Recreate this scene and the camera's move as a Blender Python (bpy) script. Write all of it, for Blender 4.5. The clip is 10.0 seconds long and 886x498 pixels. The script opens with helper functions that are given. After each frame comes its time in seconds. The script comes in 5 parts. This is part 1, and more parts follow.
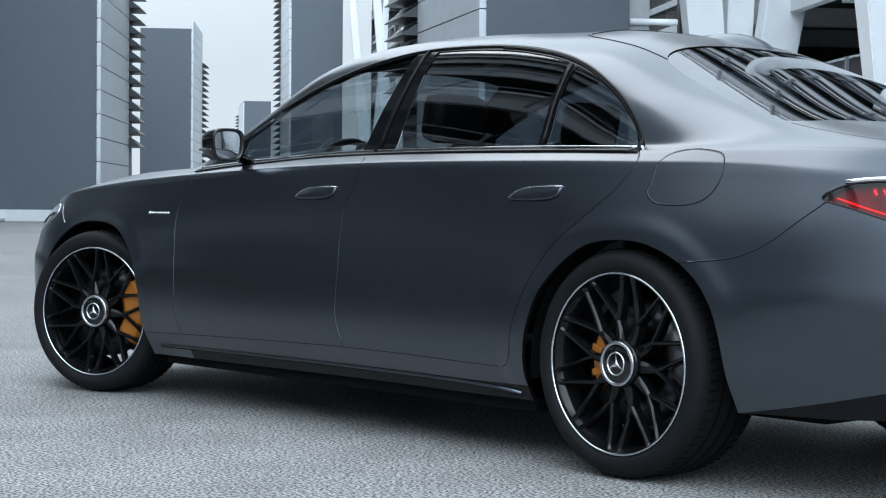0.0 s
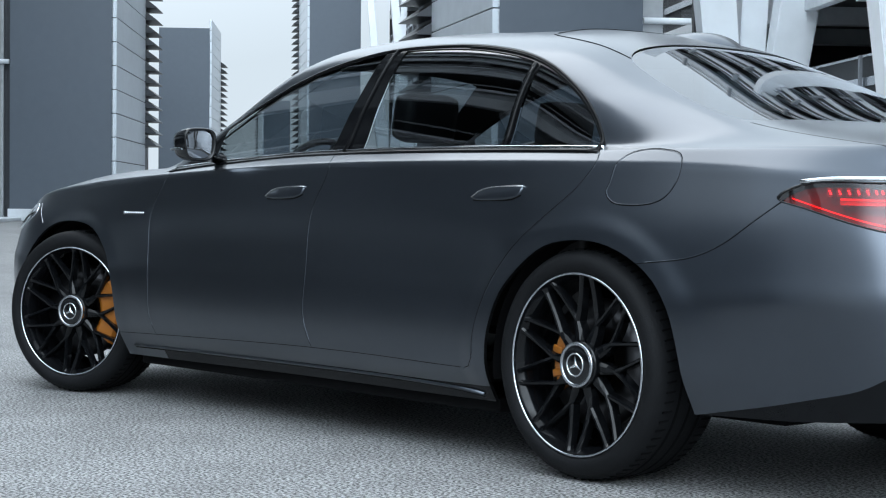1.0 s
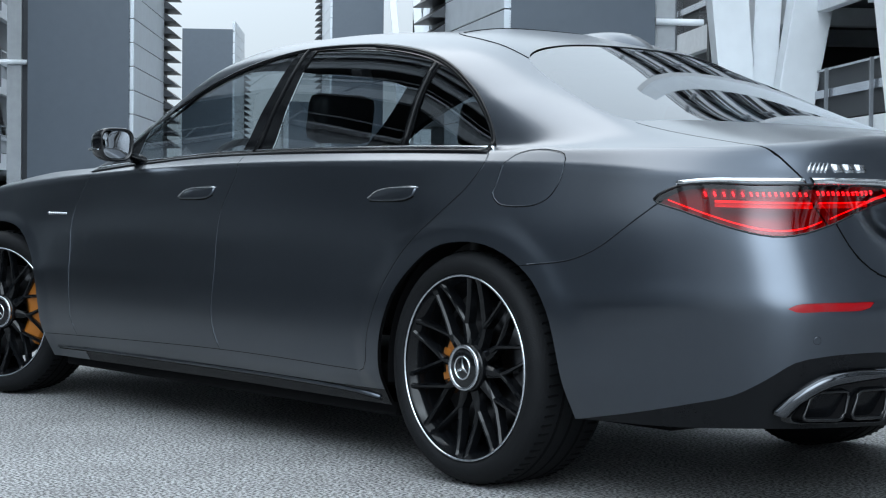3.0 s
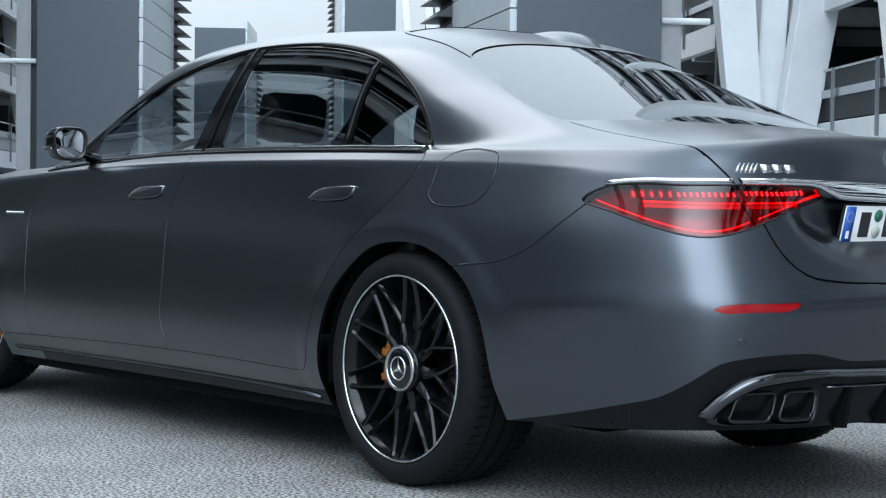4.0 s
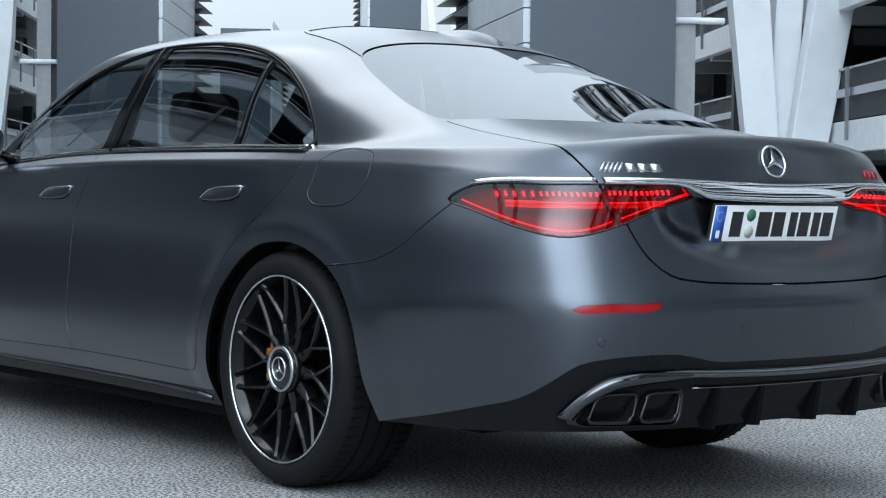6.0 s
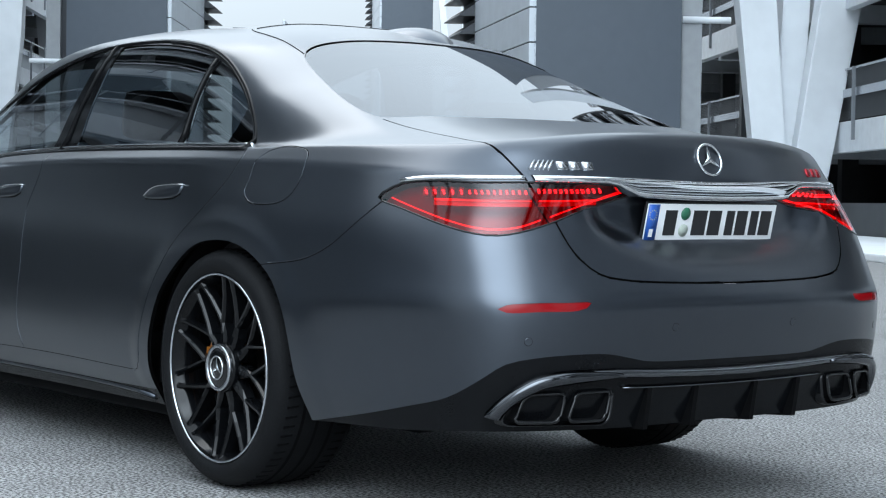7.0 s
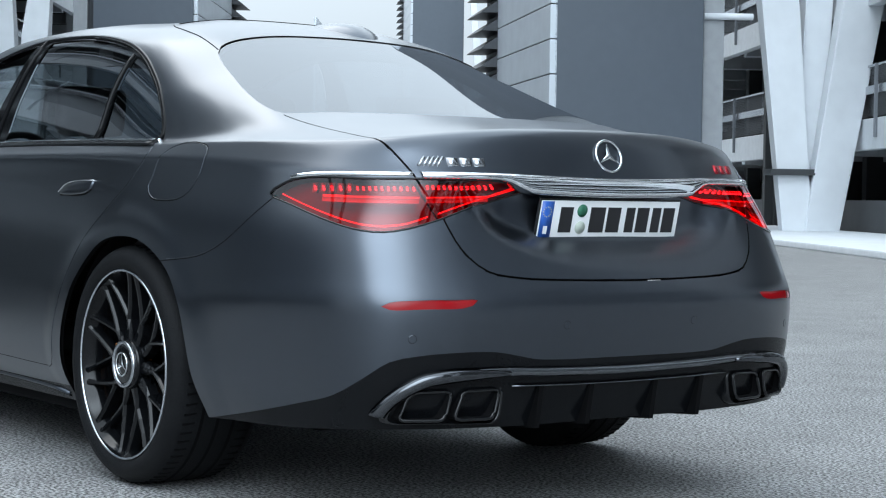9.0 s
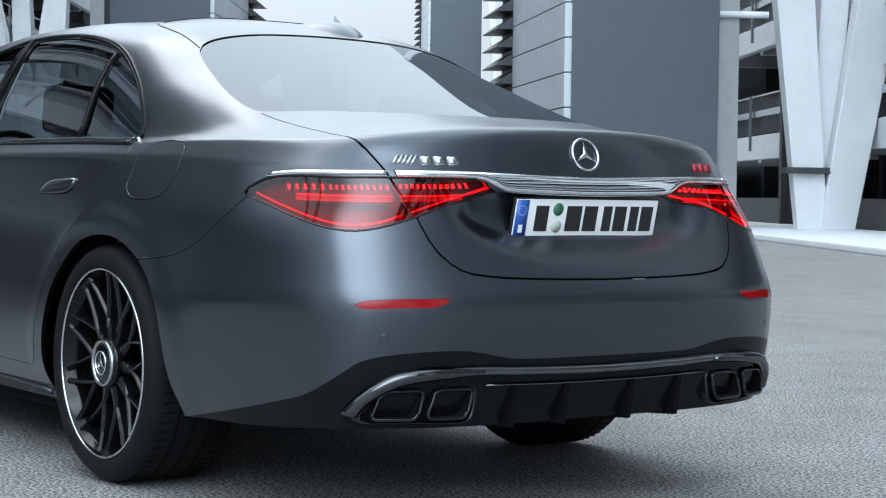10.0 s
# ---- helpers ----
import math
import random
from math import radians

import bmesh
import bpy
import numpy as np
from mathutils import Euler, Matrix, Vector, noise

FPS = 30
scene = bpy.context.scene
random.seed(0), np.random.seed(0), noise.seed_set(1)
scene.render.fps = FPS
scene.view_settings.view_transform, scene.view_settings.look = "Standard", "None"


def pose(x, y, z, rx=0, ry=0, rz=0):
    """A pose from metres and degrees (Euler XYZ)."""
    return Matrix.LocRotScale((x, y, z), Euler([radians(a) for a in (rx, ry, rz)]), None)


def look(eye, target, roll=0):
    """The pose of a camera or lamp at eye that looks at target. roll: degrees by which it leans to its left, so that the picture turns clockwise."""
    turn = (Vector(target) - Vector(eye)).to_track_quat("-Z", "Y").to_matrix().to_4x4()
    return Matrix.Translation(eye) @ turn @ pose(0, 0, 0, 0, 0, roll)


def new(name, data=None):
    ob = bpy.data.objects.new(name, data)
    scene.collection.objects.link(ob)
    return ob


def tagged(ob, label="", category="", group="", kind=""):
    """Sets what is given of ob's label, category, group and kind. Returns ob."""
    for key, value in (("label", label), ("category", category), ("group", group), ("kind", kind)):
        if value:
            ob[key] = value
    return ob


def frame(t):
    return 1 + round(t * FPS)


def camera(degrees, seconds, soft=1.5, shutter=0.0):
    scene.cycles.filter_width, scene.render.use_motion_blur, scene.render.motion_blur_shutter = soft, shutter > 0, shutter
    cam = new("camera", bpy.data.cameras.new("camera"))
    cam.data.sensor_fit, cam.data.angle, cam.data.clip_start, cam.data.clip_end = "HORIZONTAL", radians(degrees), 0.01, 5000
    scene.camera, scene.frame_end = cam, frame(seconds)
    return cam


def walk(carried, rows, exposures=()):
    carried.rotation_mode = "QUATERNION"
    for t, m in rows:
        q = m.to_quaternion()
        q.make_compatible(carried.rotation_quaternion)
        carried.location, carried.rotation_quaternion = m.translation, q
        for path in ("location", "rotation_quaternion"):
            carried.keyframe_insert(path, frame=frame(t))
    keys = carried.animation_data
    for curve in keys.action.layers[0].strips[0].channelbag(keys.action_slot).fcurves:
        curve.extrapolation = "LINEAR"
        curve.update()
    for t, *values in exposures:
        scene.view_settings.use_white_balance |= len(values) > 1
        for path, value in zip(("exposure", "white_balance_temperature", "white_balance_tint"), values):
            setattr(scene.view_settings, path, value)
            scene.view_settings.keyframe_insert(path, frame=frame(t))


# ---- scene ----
cam = camera(27.8, 10.0, soft=1.15)
PATH = [
    (0, (3.861, -5.027, 0.866), (2.354, -3.712, 0.814), 0.5),
    (0.5, (3.908, -4.952, 0.869), (2.394, -3.646, 0.816), 0.6),
    (1, (3.967, -4.863, 0.87), (2.445, -3.565, 0.817), 0.5),
    (1.5, (4.026, -4.785, 0.871), (2.499, -3.494, 0.819), 0.5),
    (2, (4.085, -4.689, 0.874), (2.552, -3.406, 0.821), 0.6),
    (2.5, (4.138, -4.592, 0.872), (2.601, -3.313, 0.82), 0.6),
    (4, (4.334, -4.287, 0.878), (2.783, -3.026, 0.825), 0.7),
    (4.5, (4.393, -4.197, 0.878), (2.837, -2.942, 0.826), 0.7),
    (5, (4.46, -4.102, 0.878), (2.899, -2.854, 0.826), 0.7),
    (5.5, (4.53, -4.01, 0.882), (2.963, -2.769, 0.829), 0.7),
    (7, (4.714, -3.711, 0.881), (3.131, -2.489, 0.827), 0.7),
    (7.5, (4.771, -3.623, 0.884), (3.184, -2.408, 0.828), 0.8),
    (8, (4.828, -3.533, 0.885), (3.236, -2.324, 0.828), 0.7),
    (8.5, (4.877, -3.452, 0.884), (3.278, -2.252, 0.827), 0.8),
    (9, (4.923, -3.378, 0.885), (3.317, -2.188, 0.827), 0.8),
    (9.5, (4.954, -3.32, 0.883), (3.342, -2.138, 0.825), 0.8),
    (10, (4.983, -3.272, 0.887), (3.364, -2.099, 0.827), 0.8),
]
walk(cam, [(t, look(eye, target, roll)) for t, eye, target, roll in PATH])

# ---- light: a bright, slightly hazy sky over the alley ----
EXPOSURE = -0.08
scene.view_settings.exposure = EXPOSURE
SUN_DIR = Vector((-0.62, -0.12, 0.77)).normalized()
world = bpy.data.worlds.new("sky")
scene.world = world
world.use_nodes = True
wn = world.node_tree.nodes
wl = world.node_tree.links
bg = wn["Background"]
sky = wn.new("ShaderNodeTexSky")
sky.sky_type = "NISHITA"
sky.sun_disc = False
sky.sun_elevation = math.asin(SUN_DIR.z)
sky.sun_rotation = math.atan2(SUN_DIR.x, SUN_DIR.y)
sky.air_density, sky.dust_density, sky.ozone_density = 1.0, 2.0, 1.0
veil = wn.new("ShaderNodeMix")
veil.data_type = "RGBA"
veil.inputs[0].default_value = 0.95
wl.new(sky.outputs[0], veil.inputs[6])
# thin even cloud: three times brighter overhead, towards the veiled sun, than at the horizon
wco = wn.new("ShaderNodeTexCoord")
wz = wn.new("ShaderNodeVectorMath")
wz.operation = "DOT_PRODUCT"
wz.inputs[1].default_value = Vector((-0.36, 0.02, 0.93)).normalized()
wl.new(wco.outputs["Generated"], wz.inputs[0])
rise = wn.new("ShaderNodeMapRange")
rise.inputs["From Min"].default_value, rise.inputs["From Max"].default_value = 0.38, 1.0
rise.inputs["To Min"].default_value, rise.inputs["To Max"].default_value = 0.92, 3.0
wl.new(wz.outputs["Value"], rise.inputs["Value"])
cloud = wn.new("ShaderNodeVectorMath")
cloud.operation = "SCALE"
cloud.inputs[0].default_value = (8.0, 9.3, 10.4)
# unseen bright sky patch added behind the viewer, for highlights on the tail's corner
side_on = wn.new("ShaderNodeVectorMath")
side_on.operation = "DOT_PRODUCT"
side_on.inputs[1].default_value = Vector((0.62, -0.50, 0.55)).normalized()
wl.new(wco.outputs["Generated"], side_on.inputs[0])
bright_patch = wn.new("ShaderNodeMapRange")
bright_patch.interpolation_type = "SMOOTHSTEP"
bright_patch.inputs["From Min"].default_value, bright_patch.inputs["From Max"].default_value = 0.83, 0.98
bright_patch.inputs["To Min"].default_value, bright_patch.inputs["To Max"].default_value = 1.0, 7.0
wl.new(side_on.outputs["Value"], bright_patch.inputs["Value"])
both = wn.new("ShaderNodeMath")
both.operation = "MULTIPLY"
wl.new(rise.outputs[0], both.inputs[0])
wl.new(bright_patch.outputs[0], both.inputs[1])
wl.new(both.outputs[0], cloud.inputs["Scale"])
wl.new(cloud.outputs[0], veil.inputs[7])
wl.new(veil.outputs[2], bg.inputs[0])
bg.inputs[1].default_value = 0.1
sun_data = bpy.data.lights.new("sun", "SUN")
sun_data.energy, sun_data.angle, sun_data.color = 1.1, radians(48), (1.0, 0.98, 0.95)
sun = new("sun", sun_data)
sun.matrix_world = look(SUN_DIR * 60, (0, 0, 0))


# ---- materials ----
def material(name, color, rough=0.5, metal=0.0, noise_scale=0.0, vary=0.0, bump=0.0, bump_scale=60.0, coat=0.0, spec=0.5, coarse=0.0, coat_rough=0.04):
    """A surface with fine and coarse variation of its colour and roughness, and a fine relief."""
    m = bpy.data.materials.new(name)
    m.use_nodes = True
    n, l = m.node_tree.nodes, m.node_tree.links
    b = n["Principled BSDF"]
    b.inputs["Base Color"].default_value = (*color, 1)
    b.inputs["Roughness"].default_value = rough
    b.inputs["Metallic"].default_value = metal
    b.inputs["Coat Weight"].default_value = coat
    b.inputs["Coat Roughness"].default_value = coat_rough
    b.inputs["Specular IOR Level"].default_value = spec
    if vary or bump:
        co = n.new("ShaderNodeTexCoord")
        fine = n.new("ShaderNodeTexNoise")
        fine.inputs["Scale"].default_value = noise_scale
        fine.inputs["Detail"].default_value = 5
        l.new(co.outputs["Object"], fine.inputs["Vector"])
        wide = n.new("ShaderNodeTexNoise")
        wide.inputs["Scale"].default_value = coarse or noise_scale / 17
        wide.inputs["Detail"].default_value = 3
        l.new(co.outputs["Object"], wide.inputs["Vector"])
        add = n.new("ShaderNodeMath")
        add.operation = "ADD"
        l.new(fine.outputs[0], add.inputs[0])
        l.new(wide.outputs[0], add.inputs[1])
        span = n.new("ShaderNodeMapRange")
        span.inputs["From Min"].default_value, span.inputs["From Max"].default_value = 0.6, 1.4
        span.inputs["To Min"].default_value, span.inputs["To Max"].default_value = 1 - vary, 1 + vary
        l.new(add.outputs[0], span.inputs["Value"])
        tint = n.new("ShaderNodeVectorMath")
        tint.operation = "SCALE"
        tint.inputs[0].default_value = color
        l.new(span.outputs[0], tint.inputs["Scale"])
        l.new(tint.outputs[0], b.inputs["Base Color"])
        r = n.new("ShaderNodeMath")
        r.operation = "MULTIPLY_ADD"
        r.inputs[1].default_value, r.inputs[2].default_value = 0.15, rough - 0.075
        l.new(wide.outputs[0], r.inputs[0])
        l.new(r.outputs[0], b.inputs["Roughness"])
        if bump:
            bt = n.new("ShaderNodeTexNoise")
            bt.inputs["Scale"].default_value = bump_scale
            bt.inputs["Detail"].default_value = 4
            l.new(co.outputs["Object"], bt.inputs["Vector"])
            bn = n.new("ShaderNodeBump")
            bn.inputs["Strength"].default_value = bump
            bn.inputs["Distance"].default_value = 0.01
            l.new(bt.outputs[0], bn.inputs["Height"])
            l.new(bn.outputs[0], b.inputs["Normal"])
    return m


def glass(name, tint, reflect=0.08):
    """A thin tinted pane: clear through, with mirror gloss that grows towards grazing angles."""
    m = bpy.data.materials.new(name)
    m.use_nodes = True
    n, l = m.node_tree.nodes, m.node_tree.links
    n.remove(n["Principled BSDF"])
    clear = n.new("ShaderNodeBsdfTransparent")
    clear.inputs[0].default_value = (*tint, 1)
    gloss = n.new("ShaderNodeBsdfGlossy")
    gloss.inputs["Roughness"].default_value = 0.015
    gloss.inputs["Color"].default_value = (0.95, 0.97, 1, 1)
    # reflection of a pane with two faces: weak head on, strong at a glance
    face = n.new("ShaderNodeLayerWeight")
    face.inputs[0].default_value = 0.5
    power = n.new("ShaderNodeMath")
    power.operation = "POWER"
    power.inputs[1].default_value = 4.0
    l.new(face.outputs["Facing"], power.inputs[0])
    fr = n.new("ShaderNodeMath")
    fr.operation = "MULTIPLY_ADD"
    fr.inputs[1].default_value, fr.inputs[2].default_value = 1 - reflect, reflect
    l.new(power.outputs[0], fr.inputs[0])
    mix = n.new("ShaderNodeMixShader")
    l.new(fr.outputs[0], mix.inputs[0])
    l.new(clear.outputs[0], mix.inputs[1])
    l.new(gloss.outputs[0], mix.inputs[2])
    l.new(mix.outputs[0], n["Material Output"].inputs[0])
    return m


def glow(name, color, strength):
    m = bpy.data.materials.new(name)
    m.use_nodes = True
    b = m.node_tree.nodes["Principled BSDF"]
    b.inputs["Base Color"].default_value = (*color, 1)
    b.inputs["Emission Color"].default_value = (*color, 1)
    b.inputs["Emission Strength"].default_value = strength
    return m


PAINT = material("satin_grey_paint", (0.060, 0.072, 0.091), 0.36, 1.0, 24, 0.025, coarse=1.3, coat=1.0, coat_rough=0.23)
BLACK = material("gloss_black_plastic", (0.006, 0.0065, 0.0075), 0.10, 0)
TRIM = material("satin_black_trim", (0.004, 0.0043, 0.005), 0.16, 0, spec=0.15)
MATT = material("matt_black_plastic", (0.0045, 0.005, 0.006), 0.22, 0, 300, 0.2, spec=0.16)
DARK = material("dark_void_lining", (0.003, 0.003, 0.0035), 0.8, 0, spec=0.1)
CHROME = material("chrome", (0.82, 0.84, 0.86), 0.06, 1.0)
BLADE_BLACK = material("blade_black_chrome", (0.11, 0.115, 0.125), 0.05, 1.0)
DARK_CHROME = material("dark_chrome", (0.20, 0.21, 0.225), 0.04, 1.0)
SATIN_CHROME = material("satin_chrome", (0.48, 0.50, 0.53), 0.22, 1.0)
RUBBER = material("tyre_rubber", (0.009, 0.0095, 0.0105), 0.55, 0, 120, 0.25, 0.25, 300, spec=0.09)
RIM = material("rim_black_lacquer", (0.004, 0.0044, 0.0052), 0.10, 0.0, spec=0.28)
MIRROR = material("mirror_glass", (0.42, 0.44, 0.47), 0.02, 1.0)
HUB_METAL = material("hub_grey_metal", (0.50, 0.52, 0.55), 0.25, 1.0)
CUT = material("turned_metal", (0.62, 0.65, 0.69), 0.22, 1.0)
ORANGE = material("bronze_caliper_paint", (0.36, 0.12, 0.012), 0.35, 0.3, coat=0.4)
DISC = material("brake_disc_steel", (0.075, 0.075, 0.08), 0.35, 1.0, 200, 0.15)
LEATHER = material("dark_leather", (0.012, 0.0125, 0.014), 0.5, 0, 200, 0.2, 0.1, 400)
GLASS_SIDE = glass("tinted_side_glass", (0.36, 0.40, 0.42), 0.10)
GLASS_FRONT = glass("light_front_glass", (0.60, 0.65, 0.67), 0.10)
GLASS_REAR = glass("tinted_rear_glass", (0.13, 0.15, 0.165), 0.10)
LENS = glass("clear_red_lens", (0.75, 0.03, 0.04), 0.045)
LAMP_RED = material("lamp_red_plastic", (0.75, 0.02, 0.03), 0.25, 0, coat=0.7)
LAMP_DARK = material("lamp_dark_red_plastic", (0.17, 0.006, 0.010), 0.3, 0, coat=0.7)
LED = glow("lit_red_led", (1.0, 0.24, 0.32), 5.0)
LED_SOFT = glow("lit_red_light_guide", (1.0, 0.03, 0.05), 0.9)
REFLECTOR = material("reflector_red_plastic", (0.27, 0.004, 0.007), 0.12, 0, spec=0.4)
CLEAR_LAMP = material("headlamp_bright_lining", (0.45, 0.48, 0.52), 0.15, 0.8, coat=1.0)
WHITE = material("plate_white", (0.78, 0.79, 0.80), 0.35, 0)
BLUE = material("plate_blue", (0.02, 0.10, 0.42), 0.35, 0)
INK = material("plate_black_ink", (0.012, 0.012, 0.014), 0.4, 0)
WALL_GREY = material("dark_grey_metal_cladding", (0.075, 0.092, 0.115), 0.42, 0.0, 3.0, 0.06, 0.02, 2)
PANEL = material("pale_aluminium_panel", (0.52, 0.56, 0.60), 0.38, 0.35, 2.0, 0.10, coarse=0.35)
JOINT = material("dark_joint", (0.03, 0.032, 0.035), 0.7)
FIN = material("dark_louvre_metal", (0.036, 0.040, 0.046), 0.4, 0.3, 3, 0.12)
STEEL = material("white_painted_steel", (0.74, 0.77, 0.80), 0.4, 0, 2.0, 0.05, coarse=0.5)
CONCRETE = material("white_painted_concrete", (0.62, 0.65, 0.68), 0.7, 0, 4.0, 0.10, 0.15, 8)
PIER_CONCRETE = material("mid_grey_concrete", (0.30, 0.315, 0.33), 0.75, 0, 4.0, 0.12, 0.15, 8)
# decks' inner shade put into the colour; column bands use it too
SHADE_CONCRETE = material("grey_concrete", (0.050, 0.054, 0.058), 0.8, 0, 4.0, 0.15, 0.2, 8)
PARAPET = material("pale_grey_parapet", (0.34, 0.365, 0.39), 0.6, 0, 3.0, 0.08, coarse=0.4)
POST = material("grey_painted_post", (0.20, 0.215, 0.235), 0.5, 0.2, 5, 0.1)
MESH_GREY = material("dark_mesh_metal", (0.035, 0.038, 0.042), 0.5, 0.4, 20, 0.1)


def wire_mesh():
    """Woven wire in diamonds about a hand wide, open between the wires."""
    if "woven_wire" in bpy.data.materials:
        return bpy.data.materials["woven_wire"]
    m = material("woven_wire", (0.10, 0.107, 0.115), 0.5, 0.6)
    n, l = m.node_tree.nodes, m.node_tree.links
    co = n.new("ShaderNodeTexCoord")
    wires = []
    for slope in (1, -1):
        along = n.new("ShaderNodeVectorMath")
        along.operation = "DOT_PRODUCT"
        along.inputs[1].default_value = (0.82 * 9, -0.57 * 9, slope * 9)
        l.new(co.outputs["Object"], along.inputs[0])
        part_of = n.new("ShaderNodeMath")
        part_of.operation = "FRACT"
        l.new(along.outputs["Value"], part_of.inputs[0])
        wire = n.new("ShaderNodeMath")
        wire.operation = "LESS_THAN"
        wire.inputs[1].default_value = 0.24
        l.new(part_of.outputs[0], wire.inputs[0])
        wires.append(wire)
    either = n.new("ShaderNodeMath")
    either.operation = "MAXIMUM"
    l.new(wires[0].outputs[0], either.inputs[0])
    l.new(wires[1].outputs[0], either.inputs[1])
    clear = n.new("ShaderNodeBsdfTransparent")
    mix = n.new("ShaderNodeMixShader")
    l.new(either.outputs[0], mix.inputs[0])
    l.new(clear.outputs[0], mix.inputs[1])
    l.new(n["Principled BSDF"].outputs[0], mix.inputs[2])
    l.new(mix.outputs[0], n["Material Output"].inputs[0])
    return m


# ---- helpers for meshes ----
def part(name, bm, mat, parent=None, label="", smooth=True):
    """Links a bmesh as one mesh object, under a thing or a part."""
    me = bpy.data.meshes.new(name)
    bm.to_mesh(me)
    bm.free()
    me.materials.append(mat)
    if smooth:
        me.shade_smooth()
    ob = new(name, me)
    if parent:
        ob.parent = parent
    if label:
        ob["label"] = label
    return ob


def thing(name, label, category, group="", kind="", at=(0, 0, 0)):
    ob = new(name)
    ob.empty_display_size = 0.2
    ob.location = at
    return tagged(ob, label, category, group, kind)


def box(bm, lo, hi, bevel=0.0, m=None):
    """A box between two corners, with bevelled edges, turned by m."""
    lo, hi = Vector(lo), Vector(hi)
    r = bmesh.ops.create_cube(bm, size=1, matrix=Matrix.Translation((lo + hi) / 2) @ Matrix.Diagonal((*(hi - lo), 1)))
    vs = r["verts"]
    if bevel:
        es = list({e for v in vs for e in v.link_edges})
        vs = list({v for f in bmesh.ops.bevel(bm, geom=es, offset=bevel, segments=2, affect="EDGES", profile=0.6)["faces"] for v in f.verts} | {v for v in vs if v.is_valid})
    if m is not None:
        bmesh.ops.transform(bm, matrix=m, verts=vs)
    return vs


def prism(bm, poly, lo, hi, m):
    """A polygon in the plane x, z, drawn out in y from lo to hi and set at m."""
    a = [bm.verts.new(m @ Vector((x, lo, z))) for x, z in poly]
    b = [bm.verts.new(m @ Vector((x, hi, z))) for x, z in poly]
    bm.faces.new(a)
    bm.faces.new(b[::-1])
    k = len(poly)
    for i in range(k):
        bm.faces.new((a[i], b[i], b[(i + 1) % k], a[(i + 1) % k]))


def tube(bm, pts, r, sides=6, closed=False, flat=1.0, up=None):
    """A round or oval bar along points."""
    pts = [Vector(p) for p in pts]
    rings = []
    k = len(pts)
    for i, p in enumerate(pts):
        a = pts[(i - 1) % k] if (closed or i) else p
        b = pts[(i + 1) % k] if (closed or i < k - 1) else p
        d = (b - a).normalized()
        ref = Vector(up) if up else (Vector((0, 0, 1)) if abs(d.z) < 0.9 else Vector((1, 0, 0)))
        s = d.cross(ref).normalized()
        n = s.cross(d).normalized()
        rings.append([bm.verts.new(p + (s * math.cos(q) + n * math.sin(q) * flat) * r) for q in (2 * math.pi * (j + 0.5) / sides for j in range(sides))])
    for i in range(k if closed else k - 1):
        a, b = rings[i], rings[(i + 1) % k]
        for j in range(sides):
            bm.faces.new((a[j], a[(j + 1) % sides], b[(j + 1) % sides], b[j]))
    if not closed:
        bm.faces.new(rings[0])
        bm.faces.new(rings[-1][::-1])


def lathe(bm, prof, axis_m, seg=64, close=False):
    """Turns a profile of (radius, height along the axis) round the local z axis of axis_m."""
    rings = [[bm.verts.new(axis_m @ Vector((r * math.cos(2 * math.pi * j / seg), r * math.sin(2 * math.pi * j / seg), h))) for j in range(seg)] for r, h in prof]
    k = len(rings)
    for i in range(k if close else k - 1):
        a, b = rings[i], rings[(i + 1) % k]
        for j in range(seg):
            bm.faces.new((a[j], a[(j + 1) % seg], b[(j + 1) % seg], b[j]))
    return rings


